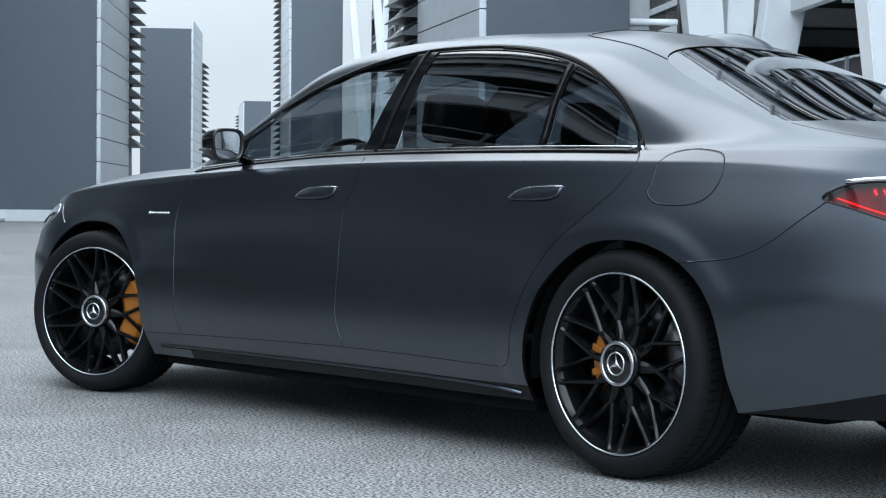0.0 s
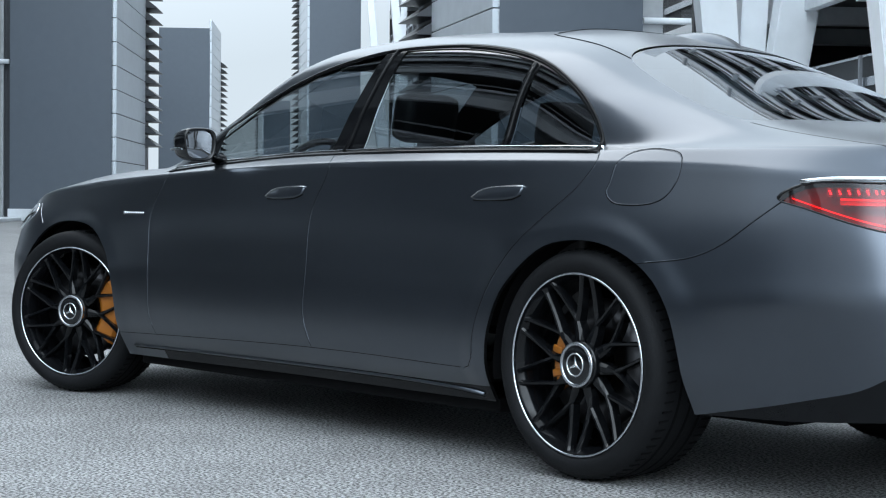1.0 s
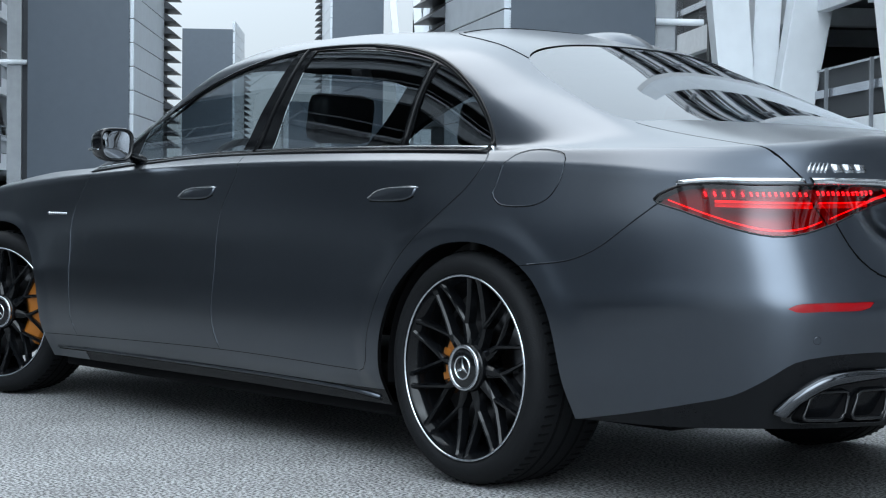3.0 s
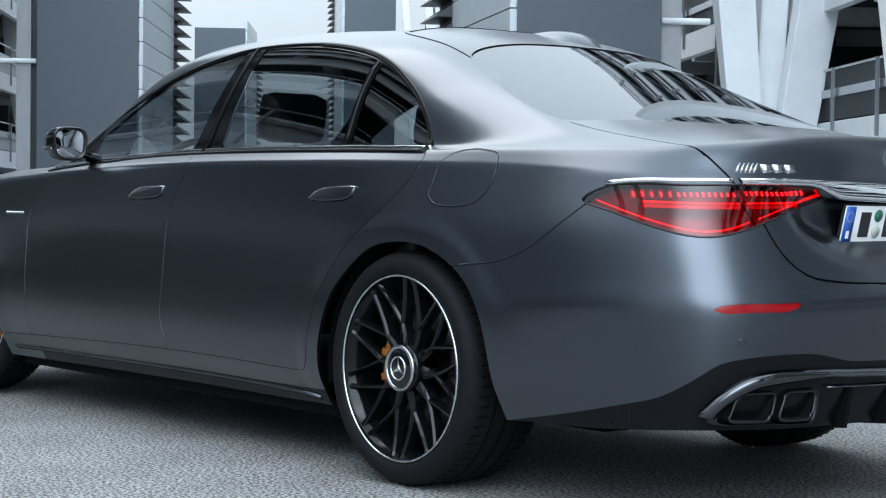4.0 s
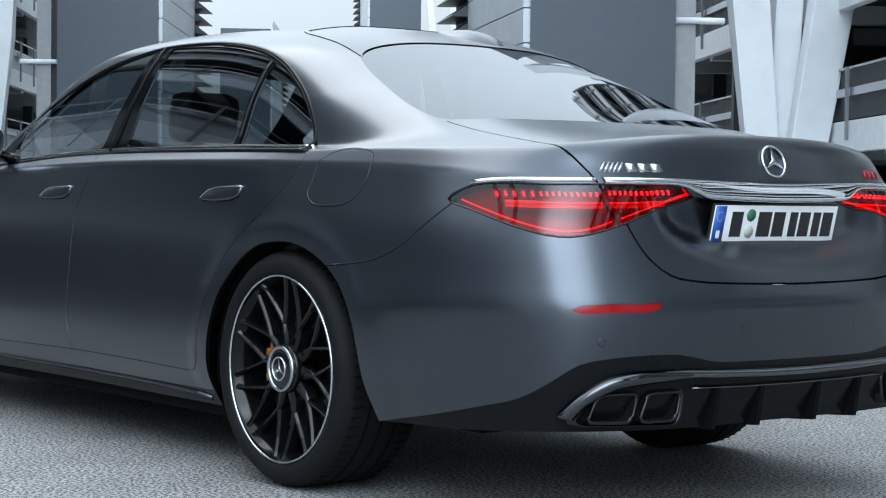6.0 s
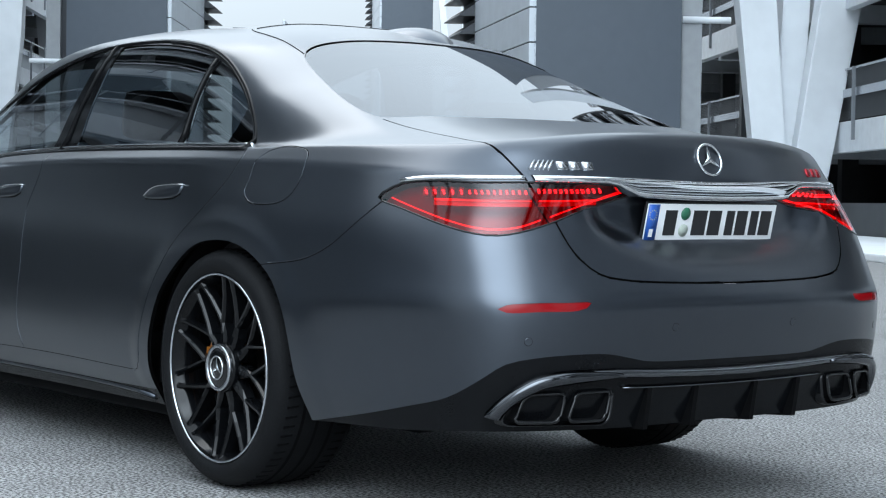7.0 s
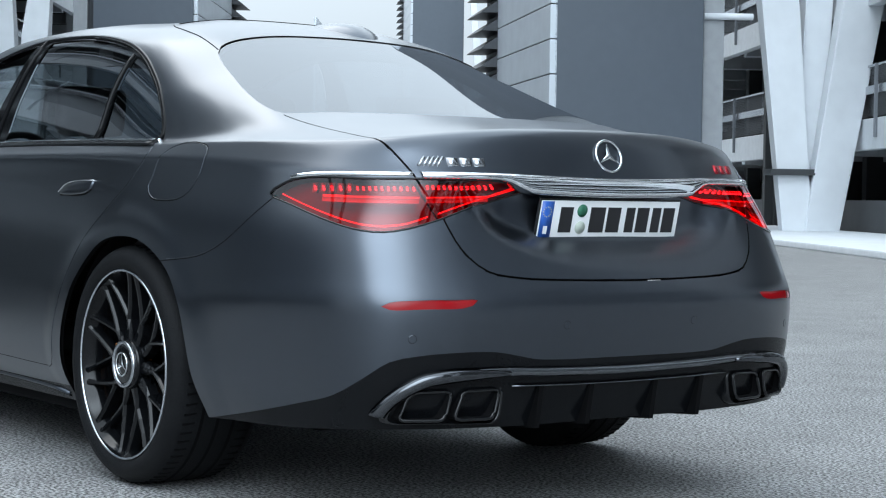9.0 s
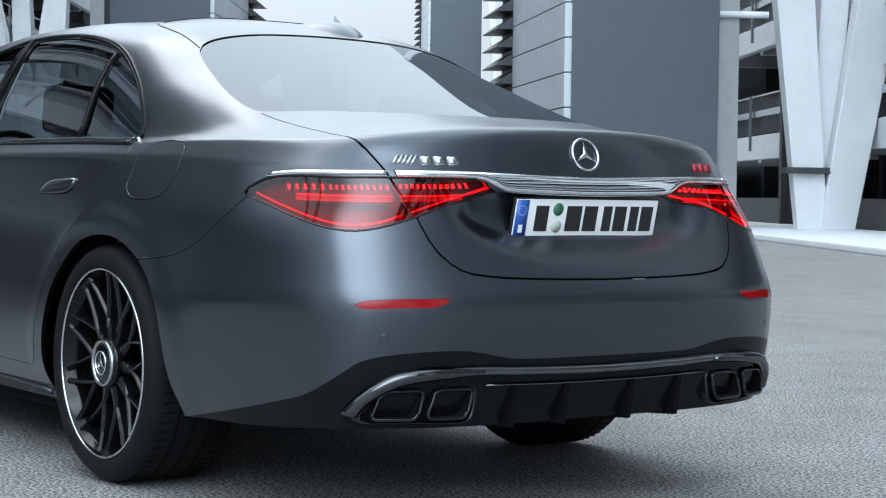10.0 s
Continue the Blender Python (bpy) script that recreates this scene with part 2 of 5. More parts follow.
# ---- ground ----
def asphalt():
    m = bpy.data.materials.new("speckled_asphalt")
    m.use_nodes = True
    n, l = m.node_tree.nodes, m.node_tree.links
    b = n["Principled BSDF"]
    b.inputs["Roughness"].default_value = 0.66
    b.inputs["Specular IOR Level"].default_value = 0.55
    co = n.new("ShaderNodeTexCoord")

    def tex(kind, scale, detail=3):
        t = n.new(kind)
        t.inputs["Scale"].default_value = scale
        if kind == "ShaderNodeTexNoise":
            t.inputs["Detail"].default_value = detail
        l.new(co.outputs["Object"], t.inputs["Vector"])
        return t

    grain, stone, patch, wide = tex("ShaderNodeTexNoise", 88, 5), tex("ShaderNodeTexVoronoi", 105), tex("ShaderNodeTexNoise", 2.2, 6), tex("ShaderNodeTexNoise", 0.25, 3)
    ramp = n.new("ShaderNodeValToRGB")
    ramp.color_ramp.elements[0].position, ramp.color_ramp.elements[1].position = 0.43, 0.57
    ramp.color_ramp.elements[0].color, ramp.color_ramp.elements[1].color = (0.014, 0.0155, 0.018, 1), (0.33, 0.345, 0.375, 1)
    l.new(grain.outputs[0], ramp.inputs[0])
    speck = n.new("ShaderNodeMix")
    speck.data_type, speck.blend_type = "RGBA", "MULTIPLY"
    speck.inputs[0].default_value = 0.55
    l.new(ramp.outputs[0], speck.inputs[6])
    l.new(stone.outputs["Color"], speck.inputs[7])
    grey = n.new("ShaderNodeHueSaturation")
    grey.inputs["Saturation"].default_value, grey.inputs["Value"].default_value = 0.06, 1.22
    l.new(speck.outputs[2], grey.inputs["Color"])
    add = n.new("ShaderNodeMath")
    l.new(patch.outputs[0], add.inputs[0])
    l.new(wide.outputs[0], add.inputs[1])
    span = n.new("ShaderNodeMapRange")
    span.inputs["From Min"].default_value, span.inputs["From Max"].default_value = 0.7, 1.3
    span.inputs["To Min"].default_value, span.inputs["To Max"].default_value = 0.76, 1.24
    l.new(add.outputs[0], span.inputs["Value"])
    out = n.new("ShaderNodeVectorMath")
    out.operation = "SCALE"
    l.new(grey.outputs[0], out.inputs[0])
    l.new(span.outputs[0], out.inputs["Scale"])
    l.new(out.outputs[0], b.inputs["Base Color"])
    bn = n.new("ShaderNodeBump")
    bn.inputs["Strength"].default_value, bn.inputs["Distance"].default_value = 0.5, 0.004
    l.new(grain.outputs[0], bn.inputs["Height"])
    l.new(bn.outputs[0], b.inputs["Normal"])
    return m


bm = bmesh.new()
bmesh.ops.create_grid(bm, x_segments=40, y_segments=40, size=1500)
ground = part("ground", bm, asphalt())
tagged(ground, "light grey speckled asphalt of a wide yard", "ground", kind="structure")

# ---- the alley's own directions: s runs along it towards the viewer, n across it to the far row ----
ALLEY = Matrix(((0.82, 0.57, 0, -29.5), (-0.57, 0.82, 0, 30.6), (0, 0, 1, 0), (0, 0, 0, 1)))
TOWER_GROUP = "slab towers along the alley"


def tower(s, n0, n1, length, height, side, top=0.0, skew=0.0, deep=2.8):
    """A slab tower: a dark end wall across the alley, pale panels on the flank that faces the alley (side: -1 or 1), dark fins past them."""
    t = thing("slab_tower", "tall dark grey clad slab tower with pale panel flank and louvres", "tower", TOWER_GROUP, at=ALLEY @ Vector((s, (n0 + n1) / 2, 0)))
    inv = Matrix.Translation(-t.location)
    # the flank stands a little askew to the alley
    a = inv @ ALLEY @ Matrix(((1, 0, 0, 0), (-skew, 1, 0, skew * s), (0, 0, 1, 0), (0, 0, 0, 1)))
    flank = n0 if side < 0 else n1
    bm = bmesh.new()
    box(bm, (s - length, min(n0, n1) + 0.05, 0.45), (s, max(n0, n1) - 0.05, height), 0, a)
    part("end_wall", bm, WALL_GREY, t, smooth=False)
    bm = bmesh.new()
    box(bm, (s - length - deep - 0.1, min(n0, n1) - 0.02, 0), (s + 0.06, max(n0, n1) + 0.02, 0.45), 0.02, a)
    part("plinth", bm, CONCRETE, t, smooth=False)
    # flank panels, one above the other, with open joints
    bm = bmesh.new()
    box(bm, (s - length + 0.01, flank - 0.06, 0.45), (s - 0.03, flank + 0.06, 0.5 + 0.92 * int((height + top - 0.5) / 0.92) - 0.06), 0, a)
    part("joint_backing", bm, JOINT, t, smooth=False)
    step = 0.92
    k = 0
    z = 0.5
    bm0 = bmesh.new()
    box(bm0, (s - length, flank - 0.1, 0), (s, flank + 0.1, step - 0.035), 0.012, a)
    first = part("panel", bm0, PANEL, t, smooth=False)
    first.location = (0, 0, z)
    while z + 2 * step < height + top:
        z += step
        ob = new("panel", first.data)
        ob.parent, ob.location = t, (0, 0, z)
    # the recess past the panels, with tilted fins that reach out over the alley
    bm = bmesh.new()
    box(bm, (s - length - deep, min(n0, n1) + 0.08, 0), (s - length - 0.01, max(n0, n1) - 0.08, height - 2.0), 0, a)
    part("recess_wall", bm, FIN, t, smooth=False)
    bm = bmesh.new()
    o = flank
    r = side
    poly = [(0, 0.0), (0, 0.47), (0.30, 0.42), (0.62, 0.22), (0.88, 0.02), (0.88, 0.0)]
    turn = a @ Matrix.Translation((s - length, o - 0.3 * r, 0)) @ Matrix(((0, 1, 0, 0), (r, 0, 0, 0), (0, 0, 1, 0), (0, 0, 0, 1)))
    prism(bm, poly, 0.2 - deep, -0.02, turn)
    bmesh.ops.recalc_face_normals(bm, faces=bm.faces)
    fin0 = part("fin", bm, FIN, t, smooth=False)
    z = 3.2
    fin0.location = (0, 0, z)
    while z + 0.55 < height - 1.8:
        z += 0.55
        ob = new("fin", fin0.data)
        ob.parent, ob.location = t, (0, 0, z)
    return t


tower(0.6, -4.0, 0.0, 7.3, 21, -1, 0, -0.13)
tower(-102, -6.6, -2.2, 9.0, 27, -1, 0, -0.06)
tower(-250, -10.6, -6.1, 14.0, 17.3, -1, 0, -0.06)
tower(-22.4, -19.9, -15.9, 9.4, 21, 1, 0, 0.05)
tower(-106, -19.2, -14.8, 12.0, 15.4, 1, 1.0, 0.04)


# ---- parking decks behind the towers, with splayed white columns in front ----
def row_frame(flip_n, skew):
    """The frame of a row; past the first tower it swings a little into the alley."""
    mirror = Matrix(((1, 0, 0, 0), (0, -1, 0, -19.9), (0, 0, 1, 0), (0, 0, 0, 1))) if flip_n else Matrix.Identity(4)
    return ALLEY @ mirror @ Matrix(((1, 0, 0, 0), (skew, 1, 0, 0), (0, 0, 1, 0), (0, 0, 0, 1)))


def deck_row(name, flip_n, s0, s1, label, skew=0.0, storeys=5):
    """One long open parking building. Local: s along the alley, n into the building; flip_n puts it on the near row."""
    row = row_frame(flip_n, skew)
    base = row @ Vector(((s0 + s1) / 2, 8, 0))
    t = thing(name, label, "parking building", at=base)
    a = Matrix.Translation(-base) @ row

    def put(part_name, boxes, mat, text=""):
        bm = bmesh.new()
        for lo, hi, bev in boxes:
            box(bm, lo, hi, bev, a)
        bmesh.ops.recalc_face_normals(bm, faces=bm.faces)
        return part(part_name, bm, mat, t, text, smooth=False)

    def repeat(part_name, lo, hi, steps, mat):
        bm = bmesh.new()
        box(bm, lo, hi, 0, a)
        bmesh.ops.recalc_face_normals(bm, faces=bm.faces)
        first = part(part_name, bm, mat, t, smooth=False)
        way = a.to_3x3() @ Vector((1, 0, 0))
        for s in steps:
            ob = new(part_name, first.data) if s else first
            ob.parent, ob.location = t, way * s

    levels = [2.25 + 3.7 * k for k in range(storeys)]
    f = 4.0
    for z in levels:
        put("deck_edge", [((s0, f, z), (s1, f + 0.3, z + 0.8), 0.02)], CONCRETE)
        # deck, back wall and piers carry the interior's shade in their colour
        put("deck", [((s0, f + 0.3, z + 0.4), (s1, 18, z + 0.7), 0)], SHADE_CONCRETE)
        repeat("deck_beam", (s0 + 2, f + 0.31, z - 0.1), (s0 + 2.45, 18, z + 0.39), np.arange(0, s1 - s0 - 3, 6.0), CONCRETE)
        put("parapet" if flip_n else "railing_mesh", [((s0, f + 0.12, z + 0.85), (s1, f + 0.14, z + (1.75 if flip_n else 2.12)), 0)], PARAPET if flip_n else wire_mesh())
        put("guard_rail", [((s0, f + 0.02, z + 1.42), (s1, f + 0.10, z + 1.64), 0.02)], SATIN_CHROME)
        put("hand_rail", [((s0, f + 0.05, z + 2.12), (s1, f + 0.12, z + 2.18), 0)], SATIN_CHROME)
        repeat("railing_post", (s0 + 1, f - 0.08, z + 0.3), (s0 + 1.1, f - 0.005, z + 2.16), np.arange(0, s1 - s0 - 2, 3.6), POST)
    top = levels[-1] + 0.8
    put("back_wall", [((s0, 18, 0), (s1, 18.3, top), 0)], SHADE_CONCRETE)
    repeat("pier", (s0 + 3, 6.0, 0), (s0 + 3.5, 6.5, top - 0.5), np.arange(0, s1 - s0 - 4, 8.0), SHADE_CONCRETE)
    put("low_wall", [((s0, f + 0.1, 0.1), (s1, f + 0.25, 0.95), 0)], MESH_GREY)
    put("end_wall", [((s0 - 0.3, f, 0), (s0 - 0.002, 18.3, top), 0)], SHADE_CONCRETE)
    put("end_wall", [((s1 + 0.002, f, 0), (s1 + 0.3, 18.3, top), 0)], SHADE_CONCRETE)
    # unseen near ledges take the shade tone, so the car reflects less brightness
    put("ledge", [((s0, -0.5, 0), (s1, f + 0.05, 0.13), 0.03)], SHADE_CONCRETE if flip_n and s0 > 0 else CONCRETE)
    return t


deck_row("parking_building", False, -9, 62, "long white and dark open parking building with mesh railings", storeys=7)
deck_row("parking_building", False, -112, -9.6, "distant white and dark open parking building with mesh railings", 0.028)
deck_row("parking_building", True, -96, 9.4, "long white and dark open parking building with mesh railings")
# next two rows stand unseen; heights, ends and pale parapets shape the car's reflections
deck_row("parking_building", True, 10, 38.5, "long white and dark open parking building with mesh railings", storeys=7)
deck_row("parking_building", True, 39.2, 50, "low white and dark open parking building with mesh railings", storeys=2)


def leg(bm, foot, head, w0, w1, d0, d1, m):
    """A four-sided leg from foot to head, w across, d deep; it swells towards w1, d1 up to a third of its height and is slender above."""
    rings = []
    foot, head = Vector(foot), Vector(head)
    for f, w, d in ((0, w0, d0), (.31, w0 + (w1 - w0) * .31, d0 + (d1 - d0) * .31), (.48, .62, .55), (1, .40, .36)):
        p = foot.lerp(head, f)
        rings.append([bm.verts.new(m @ (p + Vector(q))) for q in ((-d / 2, -w / 2, 0), (d / 2, -w / 2, 0), (d / 2, w / 2, 0), (-d / 2, w / 2, 0))])
    bm.faces.new(rings[0][::-1])
    bm.faces.new(rings[-1])
    for lo, hi in zip(rings, rings[1:]):
        for i in range(4):
            bm.faces.new((lo[i], lo[(i + 1) % 4], hi[(i + 1) % 4], hi[i]))


def splayed_column(s, flip_n, skew=0.0, dn=0.0):
    row = row_frame(flip_n, skew)
    row = row @ Matrix.Translation((0, dn, 0))
    base = row @ Vector((s, 2.6, 0.12))
    t = thing("splayed_column", "white steel column of splayed tapered legs on a kerb", "column", "splayed columns along the alley", at=base)
    m = Matrix.Translation(-base) @ row
    for foot, head, w0, w1 in (((s, 2.40, 0.1), (s - 0.95, 0.50, 22), 0.78, 1.52), ((s - 0.3, 2.66, 0.1), (s - 3.0, 4.20, 22), 0.7, 0.78), ((s + 0.05, 3.03, 0.1), (s + 1.39, 6.20, 22), 0.92, 1.50)):
        bm = bmesh.new()
        leg(bm, foot, head, w0, w1, 0.55, 1.42, m)
        bmesh.ops.recalc_face_normals(bm, faces=bm.faces)
        es = [e for e in bm.edges if abs((e.verts[0].co - e.verts[1].co).z) > 5]
        bmesh.ops.bevel(bm, geom=es, offset=0.03, segments=2, affect="EDGES")
        part("leg", bm, STEEL, t, smooth=False)
    bm = bmesh.new()
    box(bm, (s - 0.40, 1.62, 1.58), (s + 0.42, 3.72, 1.74), 0.01, m)
    part("dark_band", bm, SHADE_CONCRETE, t, "dark grey band round the foot", smooth=False)
    return t


for s in (1.0, 14.5, 28, 41.5, 55):
    splayed_column(s, False)
for s in (-24, -42, -60, -78, -96):
    splayed_column(s, False, 0.028)
for s in (-22, -2, 18, 50, -46, -66):
    splayed_column(s, True, 0, 0.3)


def tie(s, n0, n1, z, flip_n, thick, gap):
    mirror = Matrix(((1, 0, 0, 0), (0, -1, 0, -19.9), (0, 0, 1, 0), (0, 0, 0, 1))) if flip_n else Matrix.Identity(4)
    bm = bmesh.new()
    row = ALLEY @ mirror
    tube(bm, [row @ Vector((s, n0, z)), row @ Vector((s, n1, z))], thick, 12)
    ob = part("tie_bar", bm, STEEL)
    tagged(ob, "white round steel tie bar between tower and column", "tie bar", "tie bars")
    bm = bmesh.new()
    box(bm, (s - 0.3, n0 + gap, 0), (s - 0.05, n0 + gap + 0.55, 19), 0.01, row)
    tagged(part("pilaster", bm, PIER_CONCRETE, None, smooth=False), "grey concrete pilaster beside the tower", "pilaster", kind="structure")
    if gap:
        bm = bmesh.new()
        box(bm, (s - 0.5, n0 + 0.01, 0), (s - 0.31, n0 + gap + 0.3, 19), 0, row)
        tagged(part("wall_joint", bm, FIN, None, smooth=False), "dark recessed joint between pilaster and tower", "joint", kind="structure")


tie(0.4, 0.0, 1.3, 5.76, False, 0.09, 0)
tie(-22.6, 0.0, 1.4, 6.11, True, 0.095, 0.22)


# ---- the car's skin: rings run from the tail's middle round the flank to the nose; x to the tail, w half width, z up ----
RINGS = [
    # lower edge
    [(1.17, 0, .27), (1.17, .35, .27), (1.14, .62, .275), (1.05, .775, .275), (.80, .85, .26), (.45, .88, .25), (0, .89, .22), (-.5, .86, .205), (-1.4, .855, .205), (-2.4, .855, .20), (-3.2, .875, .20), (-3.72, .885, .20), (-4.02, .70, .20), (-4.12, 0, .20)],
    # bumper's and sill's widest low line
    [(1.235, 0, .42), (1.225, .36, .42), (1.19, .62, .42), (1.10, .778, .41), (.80, .875, .40), (.45, .936, .38), (0, .950, .36), (-.5, .937, .335), (-1.4, .928, .335), (-2.4, .924, .33), (-3.2, .936, .36), (-3.74, .915, .38), (-4.04, .72, .40), (-4.15, 0, .40)],
    # waist
    [(1.275, 0, .615), (1.26, .36, .615), (1.21, .61, .615), (1.12, .778, .615), (.82, .900, .605), (.45, .948, .59), (0, .958, .59), (-.5, .942, .57), (-1.4, .932, .56), (-2.4, .928, .56), (-3.2, .945, .59), (-3.74, .925, .60), (-4.04, .72, .60), (-4.15, 0, .60)],
    # door handles, lamps
    [(1.185, 0, .80), (1.175, .34, .80), (1.13, .60, .81), (1.04, .758, .81), (.79, .862, .815), (.42, .912, .80), (0, .928, .80), (-.5, .916, .79), (-1.4, .908, .79), (-2.4, .902, .78), (-3.2, .90, .76), (-3.72, .885, .75), (-3.98, .73, .72), (-4.10, 0, .72)],
    # shoulder crease
    [(1.165, 0, .93), (1.15, .34, .935), (1.07, .595, .945), (.965, .723, .947), (.74, .820, .964), (.40, .858, .986), (0, .874, .997), (-.5, .874, 1.006), (-1.4, .870, 1.008), (-2.4, .858, .980), (-3.2, .838, .938), (-3.65, .83, .888), (-3.91, .68, .83), (-4.04, 0, .81)],
    # boot lip, belt line
    [(1.105, 0, 1.075), (1.08, .34, 1.068), (.995, .60, 1.042), (.89, .69, 1.033), (.69, .768, 1.033), (.38, .815, 1.035), (0, .832, 1.035), (-.5, .826, 1.040), (-1.4, .815, 1.038), (-2.4, .79, 1.008), (-3.15, .72, .985), (-3.53, .69, .945), (-3.78, .53, .905), (-3.90, 0, .90)],
    # foot of the glass
    [(.46, 0, 1.15), (.47, .33, 1.145), (.47, .54, 1.135), (.44, .655, 1.115), (.33, .725, 1.09), (.17, .775, 1.065), (-.05, .79, 1.054), (-.5, .79, 1.058), (-1.4, .78, 1.055), (-2.38, .745, 1.025), (-2.72, .70, 1.015), (-2.90, .58, 1.015), (-3.02, .38, 1.02), (-3.08, 0, 1.02)],
    # middle of the glass
    [(.04, 0, 1.335), (.04, .30, 1.325), (.03, .48, 1.295), (.02, .575, 1.26), (-.02, .645, 1.235), (-.10, .70, 1.215), (-.24, .725, 1.21), (-.55, .732, 1.222), (-1.4, .715, 1.23), (-2.12, .683, 1.20), (-2.36, .65, 1.185), (-2.46, .54, 1.205), (-2.55, .34, 1.22), (-2.59, 0, 1.225)],
    # roof edge
    [(-.40, 0, 1.468), (-.39, .30, 1.458), (-.37, .46, 1.428), (-.37, .525, 1.405), (-.41, .57, 1.395), (-.48, .60, 1.39), (-.60, .617, 1.395), (-.85, .622, 1.415), (-1.35, .605, 1.435), (-1.78, .585, 1.425), (-1.95, .56, 1.405), (-2.03, .47, 1.42), (-2.08, .28, 1.442), (-2.10, 0, 1.452)],
    # crown of the roof
    [(-.62, 0, 1.503), (-.62, .25, 1.497), (-.62, .36, 1.482), (-.64, .41, 1.473), (-.70, .43, 1.473), (-.77, .44, 1.475), (-.86, .445, 1.48), (-1.0, .45, 1.488), (-1.35, .44, 1.497), (-1.65, .425, 1.49), (-1.76, .40, 1.483), (-1.81, .32, 1.488), (-1.84, .20, 1.497), (-1.85, 0, 1.502)],
    [(-.85, 0, 1.515), (-.86, 0, 1.516), (-.88, 0, 1.516), (-.9, 0, 1.517), (-.94, 0, 1.518), (-.99, 0, 1.519), (-1.05, 0, 1.52), (-1.13, 0, 1.521), (-1.3, 0, 1.522), (-1.42, 0, 1.52), (-1.46, 0, 1.519), (-1.48, 0, 1.518), (-1.49, 0, 1.518), (-1.5, 0, 1.517)],
]


def curve(pts, counts):
    """A smooth curve through points (centripetal), with a given number of steps in each span."""
    pts = np.asarray(pts, float)
    out = []
    for i in range(1, len(pts) - 2):
        p0, p1, p2, p3 = pts[i - 1:i + 3]
        t1 = max(np.linalg.norm(p1 - p0), 1e-6) ** 0.5
        t2 = t1 + max(np.linalg.norm(p2 - p1), 1e-6) ** 0.5
        t3 = t2 + max(np.linalg.norm(p3 - p2), 1e-6) ** 0.5
        for t in np.linspace(t1, t2, counts[i - 1], endpoint=False):
            a1 = (t1 - t) / t1 * p0 + t / t1 * p1
            a2 = (t2 - t) / (t2 - t1) * p1 + (t - t1) / (t2 - t1) * p2
            a3 = (t3 - t) / (t3 - t2) * p2 + (t - t2) / (t3 - t2) * p3
            b1 = (t2 - t) / t2 * a1 + t / t2 * a2
            b2 = (t3 - t) / (t3 - t1) * a2 + (t - t1) / (t3 - t1) * a3
            out.append((t2 - t) / (t2 - t1) * b1 + (t - t1) / (t2 - t1) * b2)
    out.append(pts[-2])
    return np.array(out)


def skin_grid():
    rings = np.array(RINGS)
    rings = np.insert(rings, 3, rings[2] + (rings[3] - rings[2]) * 0.2, axis=0)  # tightens the bumper's fold
    rings = np.insert(rings, 6, rings[5] + (rings[6] - rings[5]) * 0.22, axis=0)  # and the shoulder's
    rings = np.insert(rings, 8, rings[7] + (rings[8] - rings[7]) * 0.10, axis=0)  # and the boot lip
    rings = np.insert(rings, 5, rings[4] + (rings[5] - rings[4]) * 0.84, axis=0)  # and the crease from below
    du = np.linalg.norm(np.diff(rings[2:7], axis=1), axis=2).max(axis=0)
    dv = np.linalg.norm(np.diff(rings, axis=0), axis=2)[:, [0, 3, 6, 8]].max(axis=1)
    cu = [int(np.ceil(d / 0.034)) for d in du]
    cv = [int(np.ceil(d / 0.026)) for d in dv]
    mirror = np.array([1, -1, 1])
    rows = [curve([r[1] * mirror, *r, r[-2] * mirror], cu) for r in rings]
    rows = np.array(rows)
    cols = []
    for j in range(rows.shape[1]):
        c = rows[:, j]
        top = c[-2] * mirror
        cols.append(curve([2 * c[0] - c[1], *c, top], cv))
    g = np.array(cols).transpose(1, 0, 2)
    for _ in range(3):
        e = np.concatenate([g[:, 1:2] * mirror, g, g[:, -2:-1] * mirror], axis=1)
        s = g.copy()
        s[1:-1] = 0.5 * g[1:-1] + 0.125 * (g[2:] + g[:-2] + e[1:-1, 2:] + e[1:-1, :-2])
        s[1:-1, 0, 1] = 0
        s[1:-1, -1, 1] = 0
        g = s
    # hollow of the boot lid round the number plate, and the fold below the lip
    x, w, z = g[..., 0], g[..., 1], g[..., 2]
    rear = x > 0.9
    ease = lambda q: np.clip(q, 0, 1) ** 2 * (3 - 2 * np.clip(q, 0, 1))
    floor_z = 0.700 + 0.085 * (np.abs(w) / 0.45) ** 3
    g[..., 0] = x - rear * 0.050 * ease((z - floor_z) / 0.080) * ease((0.50 - np.abs(w)) / 0.14) * ease((0.94 - z) / 0.05)
    # flares round the wheel arches
    for cx, rx, reach, lift in ((0.01, 0.445, 1.21, 0.006), (-3.215, 0.425, 1.13, 0.005)):
        q = np.sqrt(((g[..., 0] - cx) / rx) ** 2 + ((g[..., 2] - 0.35) / 0.405) ** 2)
        f = np.clip((reach - q) / 0.07, 0, 1)
        g[..., 1] += (g[..., 1] > 0.7) * (g[..., 2] < 0.95) * lift * f * f * (3 - 2 * f)
    return g


GRID = skin_grid()


def skin_bmesh():
    bm = bmesh.new()
    nv, nu, _ = GRID.shape
    for sign in (-1, 1):
        vs = [[bm.verts.new((p[0], sign * p[1], p[2])) for p in row] for row in GRID]
        for i in range(nv - 1):
            for j in range(nu - 1):
                q = (vs[i][j], vs[i][j + 1], vs[i + 1][j + 1], vs[i + 1][j])
                bm.faces.new(q if sign < 0 else q[::-1])
    bmesh.ops.remove_doubles(bm, verts=bm.verts, dist=0.0008)
    bmesh.ops.recalc_face_normals(bm, faces=bm.faces)
    return bm


